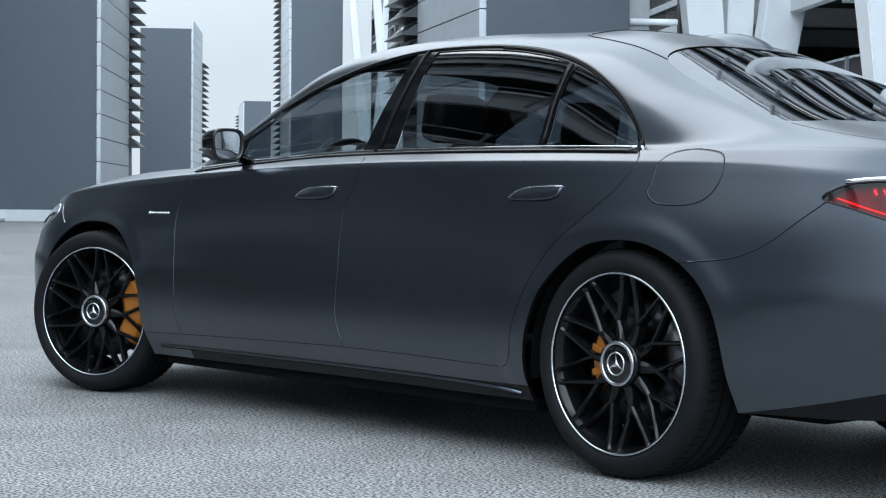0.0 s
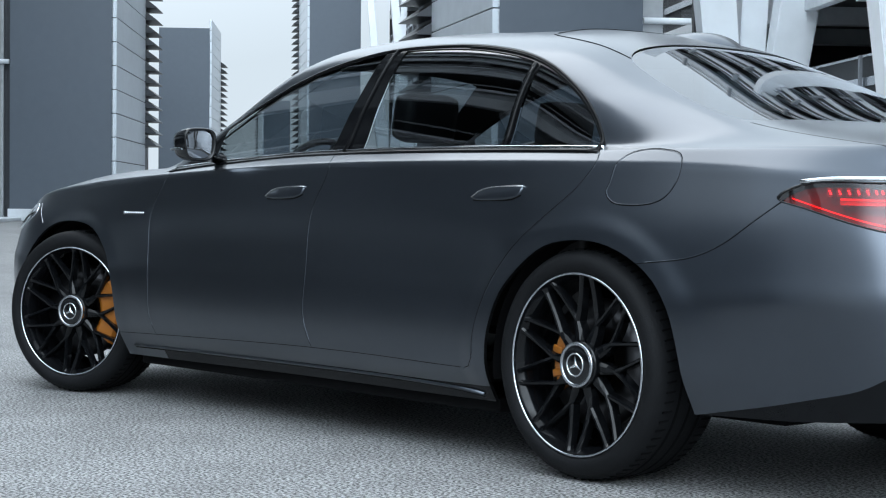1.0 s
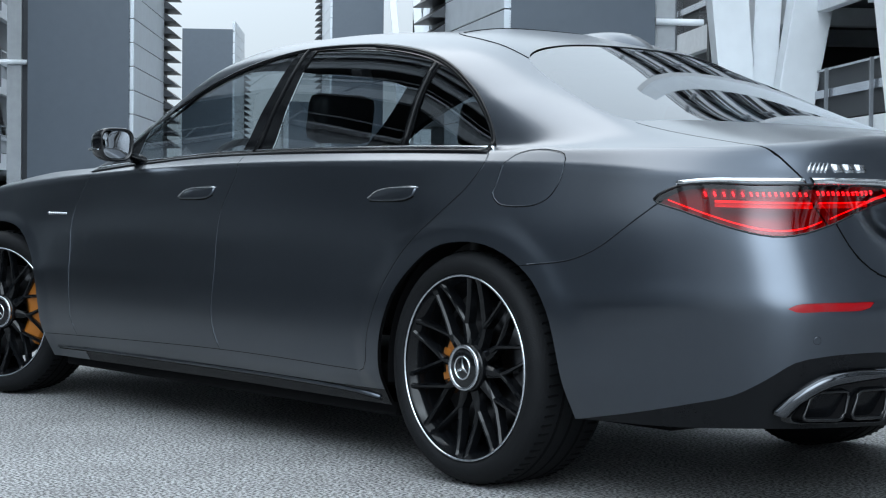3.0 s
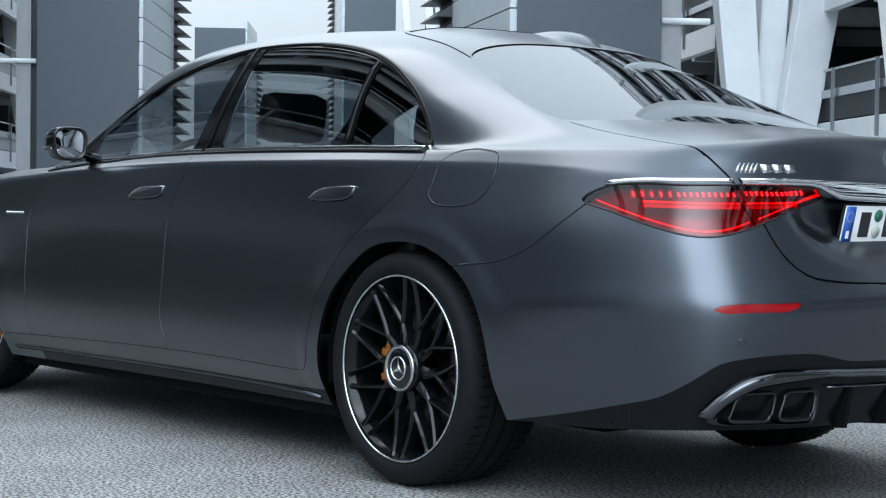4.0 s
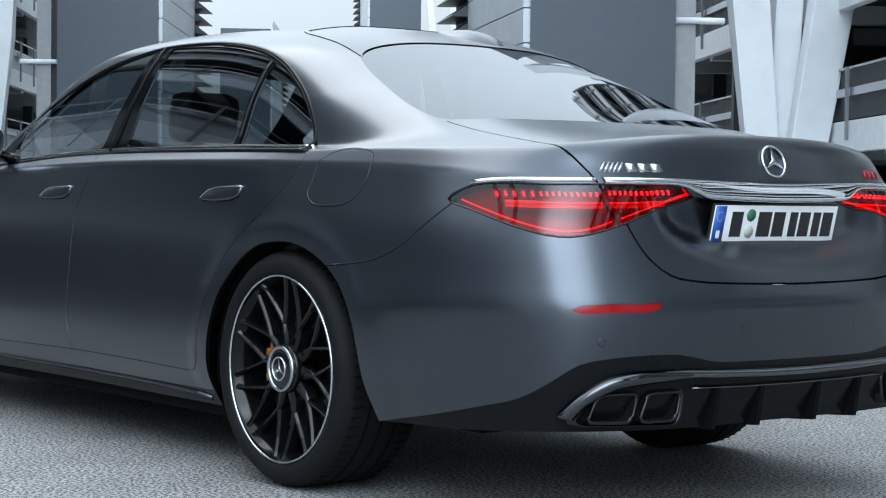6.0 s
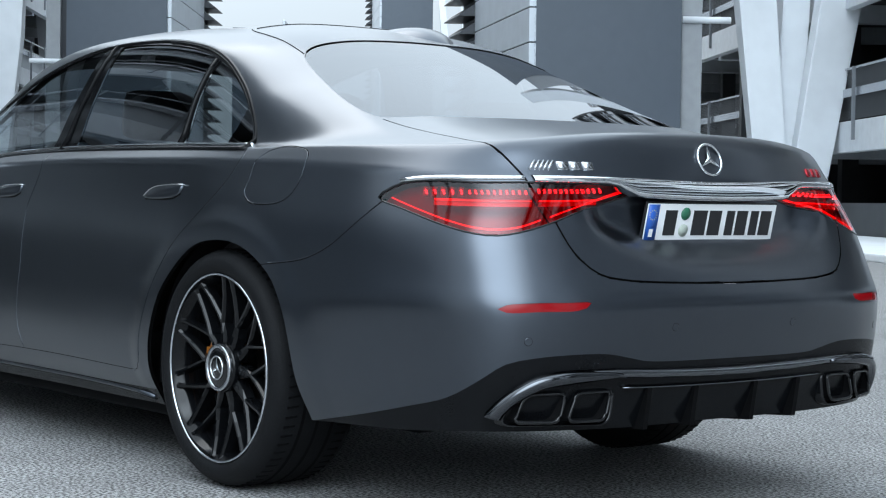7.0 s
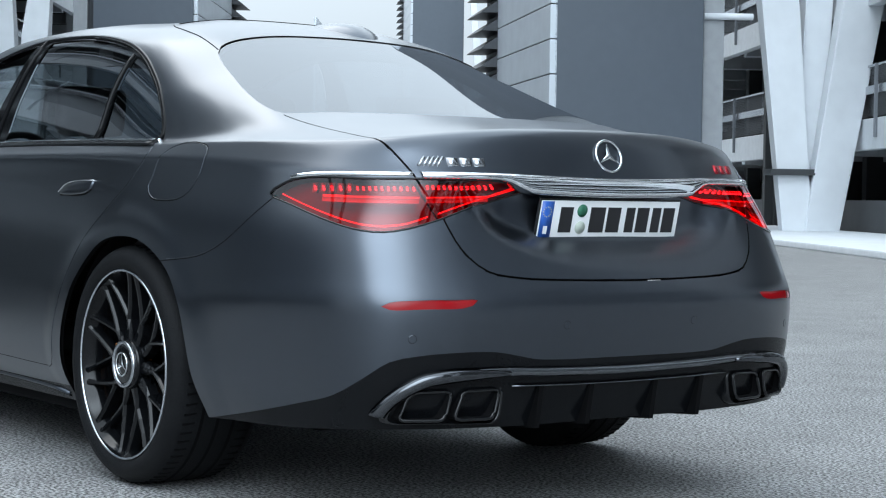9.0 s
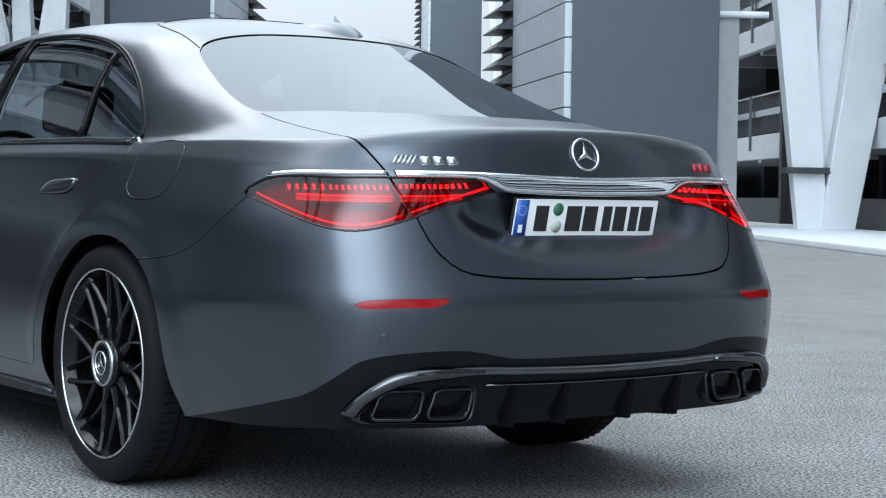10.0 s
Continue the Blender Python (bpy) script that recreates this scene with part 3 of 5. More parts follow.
car = thing("car", "satin grey luxury saloon car with black cross-spoke wheels parked on asphalt", "car")


# ---- cutting the skin into panels, panes and lamps ----
X, Y, Z = Vector((1, 0, 0)), Vector((0, 1, 0)), Vector((0, 0, 1))
DIAG = Vector((math.sqrt(0.5), math.sqrt(0.5), 0))  # across the left tail corner
DIAG_R = Vector((math.sqrt(0.5), -math.sqrt(0.5), 0))  # and across the right one
flip = lambda pts: [(a, -b) for a, b in pts]


def fair(pts, step=0.03, closed=False):
    """A smooth line through a few points, with even steps."""
    p = [tuple(q) for q in pts]
    ends = ([p[-1], *p, p[0], p[1]] if closed else [(2 * p[0][0] - p[1][0], 2 * p[0][1] - p[1][1]), *p, (2 * p[-1][0] - p[-2][0], 2 * p[-1][1] - p[-2][1])])
    legs = [math.dist(a, b) for a, b in zip(ends[1:-2], ends[2:-1])]
    c = curve(ends, [max(1, round(d / step)) for d in legs])
    return [tuple(q) for q in (c[:-1] if closed else c)]


def shifted(pts, d, closed=False):
    """The line moved sideways by d."""
    out = []
    k = len(pts)
    for i, p in enumerate(pts):
        a = pts[(i - 1) % k] if (closed or i) else p
        b = pts[(i + 1) % k] if (closed or i < k - 1) else p
        n = math.dist(a, b) or 1
        out.append((p[0] - (b[1] - a[1]) / n * d, p[1] + (b[0] - a[0]) / n * d))
    return out


BOUNDS, SIDES = {}, {}


def inside(q, poly):
    x, y = q
    if id(poly) not in BOUNDS:
        BOUNDS[id(poly)] = (min(p[0] for p in poly), max(p[0] for p in poly), min(p[1] for p in poly), max(p[1] for p in poly))
        a = np.array(poly)
        b = np.roll(a, -1, axis=0)
        dy = b[:, 1] - a[:, 1]
        SIDES[id(poly)] = (a[:, 0], a[:, 1], b[:, 0], b[:, 1], (b[:, 0] - a[:, 0]) / np.where(dy == 0, 1e-9, dy))
    b = BOUNDS[id(poly)]
    if not (b[0] <= x <= b[1] and b[2] <= y <= b[3]):
        return False
    x0, y0, x1, y1, slope = SIDES[id(poly)]
    return bool(np.count_nonzero(((y0 > y) != (y1 > y)) & (x < slope * (y - y0) + x0)) % 2)


def near(q, pts, d, closed=False):
    px, py = q
    for (ax, ay), (bx, by) in zip(pts, pts[1:] + (pts[:1] if closed else [])):
        if min(ax, bx) - d > px or max(ax, bx) + d < px or min(ay, by) - d > py or max(ay, by) + d < py:
            continue
        ex, ey = bx - ax, by - ay
        t = max(0, min(1, ((px - ax) * ex + (py - ay) * ey) / max(ex * ex + ey * ey, 1e-12)))
        if math.hypot(ax + ex * t - px, ay + ey * t - py) < d:
            return True
    return False


class Skin:
    """The skin as polygons that share their corners; each corner keeps the smooth normal of the whole form, also after cuts."""

    def __init__(self, bm):
        bm.normal_update()
        bm.verts.index_update()
        self.co = [tuple(v.co) for v in bm.verts]
        self.no = [tuple(v.normal) for v in bm.verts]
        self.faces = {i: tuple(v.index for v in f.verts) for i, f in enumerate(bm.faces)}
        self.next = len(self.faces)

    def pool(self, pts, A, B, keep, closed):
        line = np.array(list(pts) + (list(pts[:1]) if closed else []))
        line = np.concatenate([np.linspace(u, v, max(2, int(np.hypot(*(v - u)) / 0.02) + 1)) for u, v in zip(line[:-1], line[1:])])
        cells = {(math.floor(u / 0.05) + i, math.floor(v / 0.05) + j) for u, v in line for i in (-1, 0, 1) for j in (-1, 0, 1)}
        co = np.array(self.co)
        cell = np.floor(np.stack([co @ np.array(A), co @ np.array(B)], axis=1) / 0.05).astype(int)
        fits = [tuple(c) in cells for c in cell.tolist()]
        return {i for i, f in self.faces.items() if fits[f[0]] and keep(Vector(self.co[f[0]]))}

    def slice_along(self, pts, A, B, keep, closed=False):
        """Cuts new edges into the skin along a line drawn in the axes A and B."""
        pts = list(pts)
        pool = self.pool(pts, A, B, keep, closed)
        ax, bx = tuple(A), tuple(B)
        flat, span = {}, {}

        def at(v):
            if v not in flat:
                p = self.co[v]
                flat[v] = (p[0] * ax[0] + p[1] * ax[1] + p[2] * ax[2], p[0] * bx[0] + p[1] * bx[1] + p[2] * bx[2])
            return flat[v]

        for a, b in zip(pts, pts[1:] + (pts[:1] if closed else [])):
            dx, dy = b[0] - a[0], b[1] - a[1]
            n = math.hypot(dx, dy)
            if n < 1e-5:
                continue
            nx, ny = -dy / n, dx / n
            x0, x1, y0, y1 = min(a[0], b[0]) - 0.004, max(a[0], b[0]) + 0.004, min(a[1], b[1]) - 0.004, max(a[1], b[1]) + 0.004
            cut = {}
            for i in list(pool):
                if i not in span:
                    h, w = zip(*(at(v) for v in self.faces[i]))
                    span[i] = max(h), min(h), max(w), min(w)
                e = span[i]
                if e[0] < x0 or e[1] > x1 or e[2] < y0 or e[3] > y1:
                    continue
                f = self.faces[i]
                q = [at(v) for v in f]
                d = [(h - a[0]) * nx + (w - a[1]) * ny for h, w in q]
                d = [0.0 if abs(e) < 1e-5 else e for e in d]
                if max(d) <= 0 or min(d) >= 0:
                    continue
                parts = ([], [])
                for j, v in enumerate(f):
                    w, e0, e1 = f[(j + 1) % len(f)], d[j], d[(j + 1) % len(f)]
                    if e0 >= 0:
                        parts[0].append(v)
                    if e0 <= 0:
                        parts[1].append(v)
                    if e0 * e1 < 0:
                        key = (min(v, w), max(v, w))
                        if key not in cut:
                            t = e0 / (e0 - e1)
                            self.co.append(tuple(p + (q - p) * t for p, q in zip(self.co[v], self.co[w])))
                            self.no.append(tuple(p + (q - p) * t for p, q in zip(self.no[v], self.no[w])))
                            cut[key] = len(self.co) - 1
                        parts[0].append(cut[key])
                        parts[1].append(cut[key])
                pool.discard(i)
                del self.faces[i]
                for g in parts:
                    if len(g) > 2:
                        self.faces[self.next] = tuple(g)
                        pool.add(self.next)
                        self.next += 1

    def centre(self, f):
        n = len(f)
        return Vector(tuple(sum(self.co[v][k] for v in f) / n for k in range(3)))

    def gap(self, pts, A, B, keep, closed=False, half=0.0012):
        """An open joint: the strip along the line is cut out."""
        for d in (-half, half):
            self.slice_along(shifted(pts, d, closed), A, B, keep, closed)
        for i in self.pool(pts, A, B, keep, closed):
            c = self.centre(self.faces[i])
            if near((c.dot(A), c.dot(B)), pts, half * 1.25, closed):
                del self.faces[i]


# window outline seen from the side (x, z)
DLO = fair([(-2.60, .984), (-2.263, 1.014), (-2.077, 1.024), (-1.773, 1.040), (-1.494, 1.046), (-.984, 1.048), (-.383, 1.042), (-.02, 1.034)], 0.05)[:-1] + fair(
    [(-.005, 1.034), (-.052, 1.094), (-.097, 1.145), (-.175, 1.211), (-.274, 1.272), (-.391, 1.331), (-.531, 1.379), (-.706, 1.414), (-.876, 1.435), (-1.067, 1.446), (-1.246, 1.448), (-1.378, 1.441), (-1.518, 1.422), (-1.681, 1.393), (-1.909, 1.333), (-2.154, 1.247), (-2.35, 1.162), (-2.50, 1.075)], 0.04)
PANE = [(x, z) for x, z in shifted(DLO, 0.017, True) if x > -2.42]
BARS = [((-1.497, 1.03), (-1.340, 1.45)), ((-1.288, 1.03), (-1.232, 1.45)), ((-.520, 1.03), (-.494, 1.36)), ((-.474, 1.03), (-.455, 1.36))]
FRONT_EDGE = ((-2.36, 1.0), (-2.30, 1.22))
# rear window seen from above (x, y), left half then mirrored
BACK_HALF = fair([(-.232, 0), (-.222, -.223), (-.219, -.353), (-.212, -.44), (-.190, -.497), (-.155, -.527), (-.06, -.558), (.05, -.585), (.136, -.606), (.261, -.630), (.362, -.640), (.425, -.636), (.470, -.600), (.512, -.50), (.530, -.36), (.536, -.2), (.538, 0)], 0.035)
BACK = BACK_HALF + flip(BACK_HALF[1:-1])[::-1]
SCREEN_HALF = fair([(-2.11, 0), (-2.07, -.35), (-2.06, -.47), (-2.2, -.53), (-2.5, -.60), (-2.82, -.64), (-2.92, -.58), (-3.0, -.4), (-3.06, 0)], 0.05)
SCREEN = SCREEN_HALF + flip(SCREEN_HALF[1:-1])[::-1]
# boot lid: joint on top (x, y), then down the tail (y, z)
LID_TOP = fair([(.44, -.643), (.58, -.650), (.73, -.654), (.86, -.655), (.935, -.652), (.966, -.647)], 0.05)
LID_BACK = fair([(-.6475, 1.029), (-.636, .998), (-.617, .949), (-.604, .909), (-.571, .835), (-.549, .769), (-.522, .726), (-.476, .690), (-.396, .674), (-.162, .664), (0, .662)], 0.03)
LID_BACK_FULL = LID_BACK + [(-a, b) for a, b in LID_BACK[:-1]][::-1]
# tail lamp across the corner (along the diagonal, z)
LAMP = fair([(-.092, .888), (-.026, .926), (.06, .934), (.177, .931), (.309, .932), (.453, .931), (.56, .925), (.612, .916), (.52, .880), (.46, .858), (.393, .828), (.311, .801), (.252, .792), (.190, .796), (.107, .816), (-.02, .860)], 0.03, True)
DIFF = fair([(-.305, .249), (-.146, .288), (.013, .330), (.122, .362), (.207, .410), (.282, .457), (.352, .472), (.448, .480), (.542, .479), (.595, .467), (.636, .456), (.69, .452), (.80, .451), (.95, .451)], 0.03)
# reflector low in the bumper, across the corner
REFL = fair([(.259, .601), (.281, .6115), (.365, .6175), (.44, .6178), (.499, .6168), (.487, .603), (.466, .5965), (.366, .594), (.282, .5925)], .02, True)
# flank joints (x, z)
SEAM = fair([(.235, .686), (.30, .692), (.367, .698), (.447, .708), (.513, .727), (.576, .757), (.658, .816), (.745, .882)], 0.04)
FLAP = fair([(.088, .904), (.097, .934), (.104, .985), (.128, 1.020), (.186, 1.036), (.274, 1.034), (.337, 1.020), (.364, .990), (.361, .933), (.330, .888), (.288, .870), (.203, .863), (.124, .872)], 0.02, True)
DOOR_REAR_EDGE = fair([(-.005, 1.036), (.018, 1.004), (.016, .985), (-.002, .962), (-.046, .913), (-.122, .855), (-.214, .789), (-.296, .720), (-.378, .625), (-.436, .519), (-.466, .433), (-.480, .352), (-.500, .325), (-.540, .316)], 0.025)
DOOR_FOOT = fair([(-.540, .316), (-.712, .318), (-1.0, .323), (-1.448, .324), (-2.2, .311), (-2.79, .297)], 0.12)
DOOR_MID = fair([(-1.425, 1.046), (-1.368, .997), (-1.405, .902), (-1.436, .839), (-1.444, .733), (-1.440, .607), (-1.443, .447), (-1.424, .384), (-1.399, .325)], 0.03)
DOOR_FRONT = fair([(-2.50, 1.0), (-2.546, .925), (-2.578, .865), (-2.592, .781), (-2.575, .662), (-2.552, .473), (-2.545, .389), (-2.509, .306)], 0.04)
ARCH_R = [(-.44, .14)] + fair([(-.435, .22), (-.415, .33), (-.393, .454), (-.339, .576), (-.239, .674), (-.136, .734), (-.014, .754), (.107, .747), (.23, .707), (.333, .643), (.399, .562), (.434, .454), (.448, .322), (.452, .25)], 0.04) + [(.46, .14)]
ARCH_F = [(-3.63, .14)] + fair([(-3.63, .35), (-3.60, .56), (-3.52, .69), (-3.413, .752), (-3.248, .770), (-3.052, .740), (-2.935, .668), (-2.867, .591), (-2.815, .452), (-2.80, .294)], 0.04) + [(-2.80, .14)]

left = lambda c: c.y < -0.5
right = lambda c: c.y > 0.5
from mathutils.bvhtree import BVHTree
whole = skin_bmesh()
TREE = BVHTree.FromBMesh(whole)
skin = Skin(whole)
whole.free()


def on_side(x, z, out=0.0, sign=-1):
    p, n, _, _ = TREE.ray_cast(Vector((x, sign * 3, z)), Vector((0, -sign, 0)))
    n = n if n.y * sign > 0 else -n
    return p + n * out


def on_tail(y, z, out=0.0):
    p, n, _, _ = TREE.ray_cast(Vector((4, y, z)), Vector((-1, 0, 0)))
    n = n if n.x > 0 else -n
    return p + n * out


def on_top(x, y, out=0.0):
    p, n, _, _ = TREE.ray_cast(Vector((x, y, 4)), Vector((0, 0, -1)))
    n = n if n.z > 0 else -n
    return p + n * out


def on_corner(h, z, out=0.0, sign=-1):
    d = Vector((math.sqrt(0.5), sign * math.sqrt(0.5), 0))
    a = Vector((math.sqrt(0.5), -sign * math.sqrt(0.5), 0))
    p, n, _, _ = TREE.ray_cast(a * h + d * 4 + Z * z, -d)
    n = n if n.dot(d) > 0 else -n
    return p + n * out


def corner(axis, sign):
    return lambda c: c.x > 0.42 and c.y * sign > -0.08 and c.z < 1.0


upper = lambda c: c.z > 0.9
for keep, sign in ((left, -1), (right, 1)):
    for arch in (ARCH_R, ARCH_F):
        skin.slice_along(arch, X, Z, lambda c: keep(c) and c.z < 0.9)
    skin.slice_along(DLO, X, Z, lambda c: keep(c) and upper(c), True)
    skin.slice_along(PANE, X, Z, lambda c: keep(c) and upper(c), True)
    for bar in (*BARS, FRONT_EDGE):
        skin.slice_along(list(bar), X, Z, lambda c: keep(c) and c.z > 1.0)
    skin.slice_along(LAMP, DIAG if sign < 0 else DIAG_R, Z, corner(0, sign), True)
    skin.slice_along(REFL, DIAG if sign < 0 else DIAG_R, Z, corner(0, sign), True)
    skin.slice_along(DIFF, DIAG if sign < 0 else DIAG_R, Z, corner(0, sign))
skin.slice_along(BACK, X, Y, lambda c: c.z > 1.08 and c.x > -.6, True)
skin.slice_along(SCREEN, X, Y, lambda c: c.z > 0.95 and c.x < -1.8, True)
skin.gap(LID_TOP, X, Y, lambda c: c.z > 0.98 and c.x > 0.3, half=0.0017)
skin.gap(flip(LID_TOP), X, Y, lambda c: c.z > 0.98 and c.x > 0.3, half=0.0017)
skin.gap(LID_BACK_FULL, Y, Z, lambda c: c.x > 0.92, half=0.0027)
for line in (SEAM, DOOR_REAR_EDGE, DOOR_FOOT, DOOR_MID, DOOR_FRONT):
    skin.gap(line, X, Z, left)
skin.gap(FLAP, X, Z, left, True)

LID_POLY = [(a, b) for a, b in LID_BACK_FULL] + [(.66, 1.2), (-.66, 1.2)]
LID_TOP_POLY = LID_TOP + [(1.3, -.65), (1.3, .65)] + flip(LID_TOP)[::-1]
REAR_DOOR = DOOR_REAR_EDGE + [p for p in DOOR_FOOT if p[0] > -1.40] + DOOR_MID[::-1]
FRONT_DOOR = DOOR_MID + [p for p in DOOR_FOOT if -2.5 < p[0] < -1.40] + DOOR_FRONT[::-1]
DIFF_POLY = DIFF + [(1.0, .1), (-.32, .1)]


def beyond(x, z, bar):
    (x0, z0), (x1, z1) = bar
    return x - (x0 + (z - z0) / (z1 - z0) * (x1 - x0))


def kind_of(c):
    """To which panel of the car a point of the skin belongs."""
    s = -1 if c.y < 0 else 1
    side = "left" if s < 0 else "right"
    q = (c.x, c.z)
    if abs(c.y) > 0.5 and c.z < 0.9 and (inside(q, ARCH_R) or inside(q, ARCH_F)):
        return None
    if abs(c.y) > 0.5 and c.z > 0.97 and inside(q, DLO):
        if inside(q, PANE) and beyond(*q, FRONT_EDGE) > 0:
            b = [beyond(*q, bar) for bar in BARS]
            if b[0] < 0:
                return "front_window", side
            if b[1] > 0 and b[2] < 0:
                return "rear_window", side
            if b[3] > 0:
                return "quarter_window", side
        return "window_frame", side
    if c.z > 1.08 and c.x > -0.6 and inside((c.x, c.y), BACK):
        return "rear_screen", ""
    if c.x < -1.8 and c.z > 0.95 and inside((c.x, c.y), SCREEN):
        return "windscreen", ""
    lid = (c.x > 0.92 and inside((c.y, c.z), LID_POLY)) or (c.z > 1.02 and c.x > 0.44 and inside((c.x, c.y), LID_TOP_POLY))
    h = (c.x + (c.y if s < 0 else -c.y)) * math.sqrt(0.5)
    if c.x > 0.42 and c.z < 1.0 and abs(c.y) > 0.03 and inside((h, c.z), LAMP):
        return ("lamp_inner" if lid else "lamp_outer"), side
    if lid:
        return "boot_lid", ""
    if c.x > 1.0 and inside((h, c.z), REFL):
        return "reflector", side
    if c.x > 0.42 and inside((h, c.z), DIFF_POLY):
        return "rear_apron", ""
    if s < 0:
        if inside(q, FLAP) and abs(c.y) > 0.7:
            return "fuel_flap", ""
        if abs(c.y) > 0.7 and inside(q, REAR_DOOR):
            return "rear_door", ""
        if abs(c.y) > 0.7 and inside(q, FRONT_DOOR):
            return "front_door", ""
    if c.x > 0.2 and c.z < 0.95:
        seam = np.interp(c.x, [p[0] for p in SEAM], [p[1] for p in SEAM])
        if c.z < seam:
            return "rear_bumper", ""
    if c.x < -2.5 and c.z < 1.02:
        return "front_wing", ""
    # lower sill faces split off, coloured black to carry the shade below
    if c.z < 0.258 and -2.85 < c.x < -0.4:
        return "sill_skirt", side
    if c.z < 0.32:
        return "side_sill", side
    return "body_shell", ""


groups = {}
for i, f in skin.faces.items():
    k = kind_of(skin.centre(f))
    if k:
        groups.setdefault(k, []).append(f)


def fair_normals(pts, no):
    """Normals of an even second-order sheet laid through the points: panes are blown smooth."""
    p = np.array(pts)
    n = np.array(no)
    k = int(np.argmax(np.abs(n.mean(axis=0))))
    if abs(n.mean(axis=0)[2]) > 0.45:
        k = 2
    i, j = [q for q in range(3) if q != k]
    mid = p.mean(axis=0)
    u, v, h = p[:, i] - mid[i], p[:, j] - mid[j], p[:, k]
    powers = [(a, b) for a in range(3) for b in range(3 - a)]
    c = np.linalg.lstsq(np.stack([u ** a * v ** b for a, b in powers], axis=1), h, rcond=None)[0]
    du = sum(q * a * u ** max(a - 1, 0) * v ** b for q, (a, b) in zip(c, powers))
    dv = sum(q * b * u ** a * v ** max(b - 1, 0) for q, (a, b) in zip(c, powers))
    out = np.zeros_like(p)
    out[:, i], out[:, j], out[:, k] = -du, -dv, 1
    out /= np.linalg.norm(out, axis=1)[:, None]
    return [Vector(q) if Vector(q).dot(m) > 0 else -Vector(q) for q, m in zip(out, no)]


def lifted(name, faces, out, mat, label="", parent=None, blown=False):
    """A part from some faces of the skin, moved along the form's normals."""
    used = sorted({v for f in faces for v in f})
    at = {v: j for j, v in enumerate(used)}
    no = [Vector(skin.no[v]).normalized() for v in used]
    me = bpy.data.meshes.new(name)
    places = [Vector(skin.co[v]) + n * out for v, n in zip(used, no)]
    if blown:
        no = fair_normals([skin.co[v] for v in used], no)
    me.from_pydata(places, [], [[at[v] for v in f] for f in faces])
    me.materials.append(mat)
    me.shade_smooth()
    me.normals_split_custom_set_from_vertices(no)
    ob = new(name, me)
    ob.parent = parent or car
    if label:
        ob["label"] = label
    return ob


PANELS = {"body_shell": (PAINT, "satin grey body shell"), "boot_lid": (PAINT, ""), "fuel_flap": (PAINT, ""), "rear_door": (PAINT, ""), "front_door": (PAINT, ""), "rear_bumper": (PAINT, ""),
          "front_wing": (PAINT, ""), "side_sill": (PAINT, ""), "sill_skirt": (MATT, "black lower sill skirt"), "rear_apron": (MATT, "black carbon rear apron"), "window_frame": (TRIM, "gloss black window frame"), "front_window": (GLASS_FRONT, "lightly tinted glass"),
          "rear_window": (GLASS_SIDE, "tinted glass"), "quarter_window": (GLASS_SIDE, "tinted glass"), "rear_screen": (GLASS_REAR, "tinted rear glass"), "windscreen": (GLASS_FRONT, "lightly tinted glass")}
made_panels = {}
for (kind, side), faces in groups.items():
    if kind in PANELS:
        mat, label = PANELS[kind]
        pane = "screen" in kind or kind.endswith("_window")
        made_panels[kind, side] = lifted(kind, faces, -0.004 if pane else 0.0, mat, label, blown=pane)
# dark lining behind the joints, and the headlining
lining = [f for (kind, side), fs in groups.items() if "window" not in kind and "screen" not in kind and "lamp" not in kind for f in fs if skin.co[f[0]][2] < 1.07 or kind == "boot_lid"]
lifted("inner_lining", lining, -0.012, DARK)
lifted("headlining", [f for f in groups["body_shell", ""] if skin.co[f[0]][2] > 1.05], -0.03, LEATHER, "dark headlining")


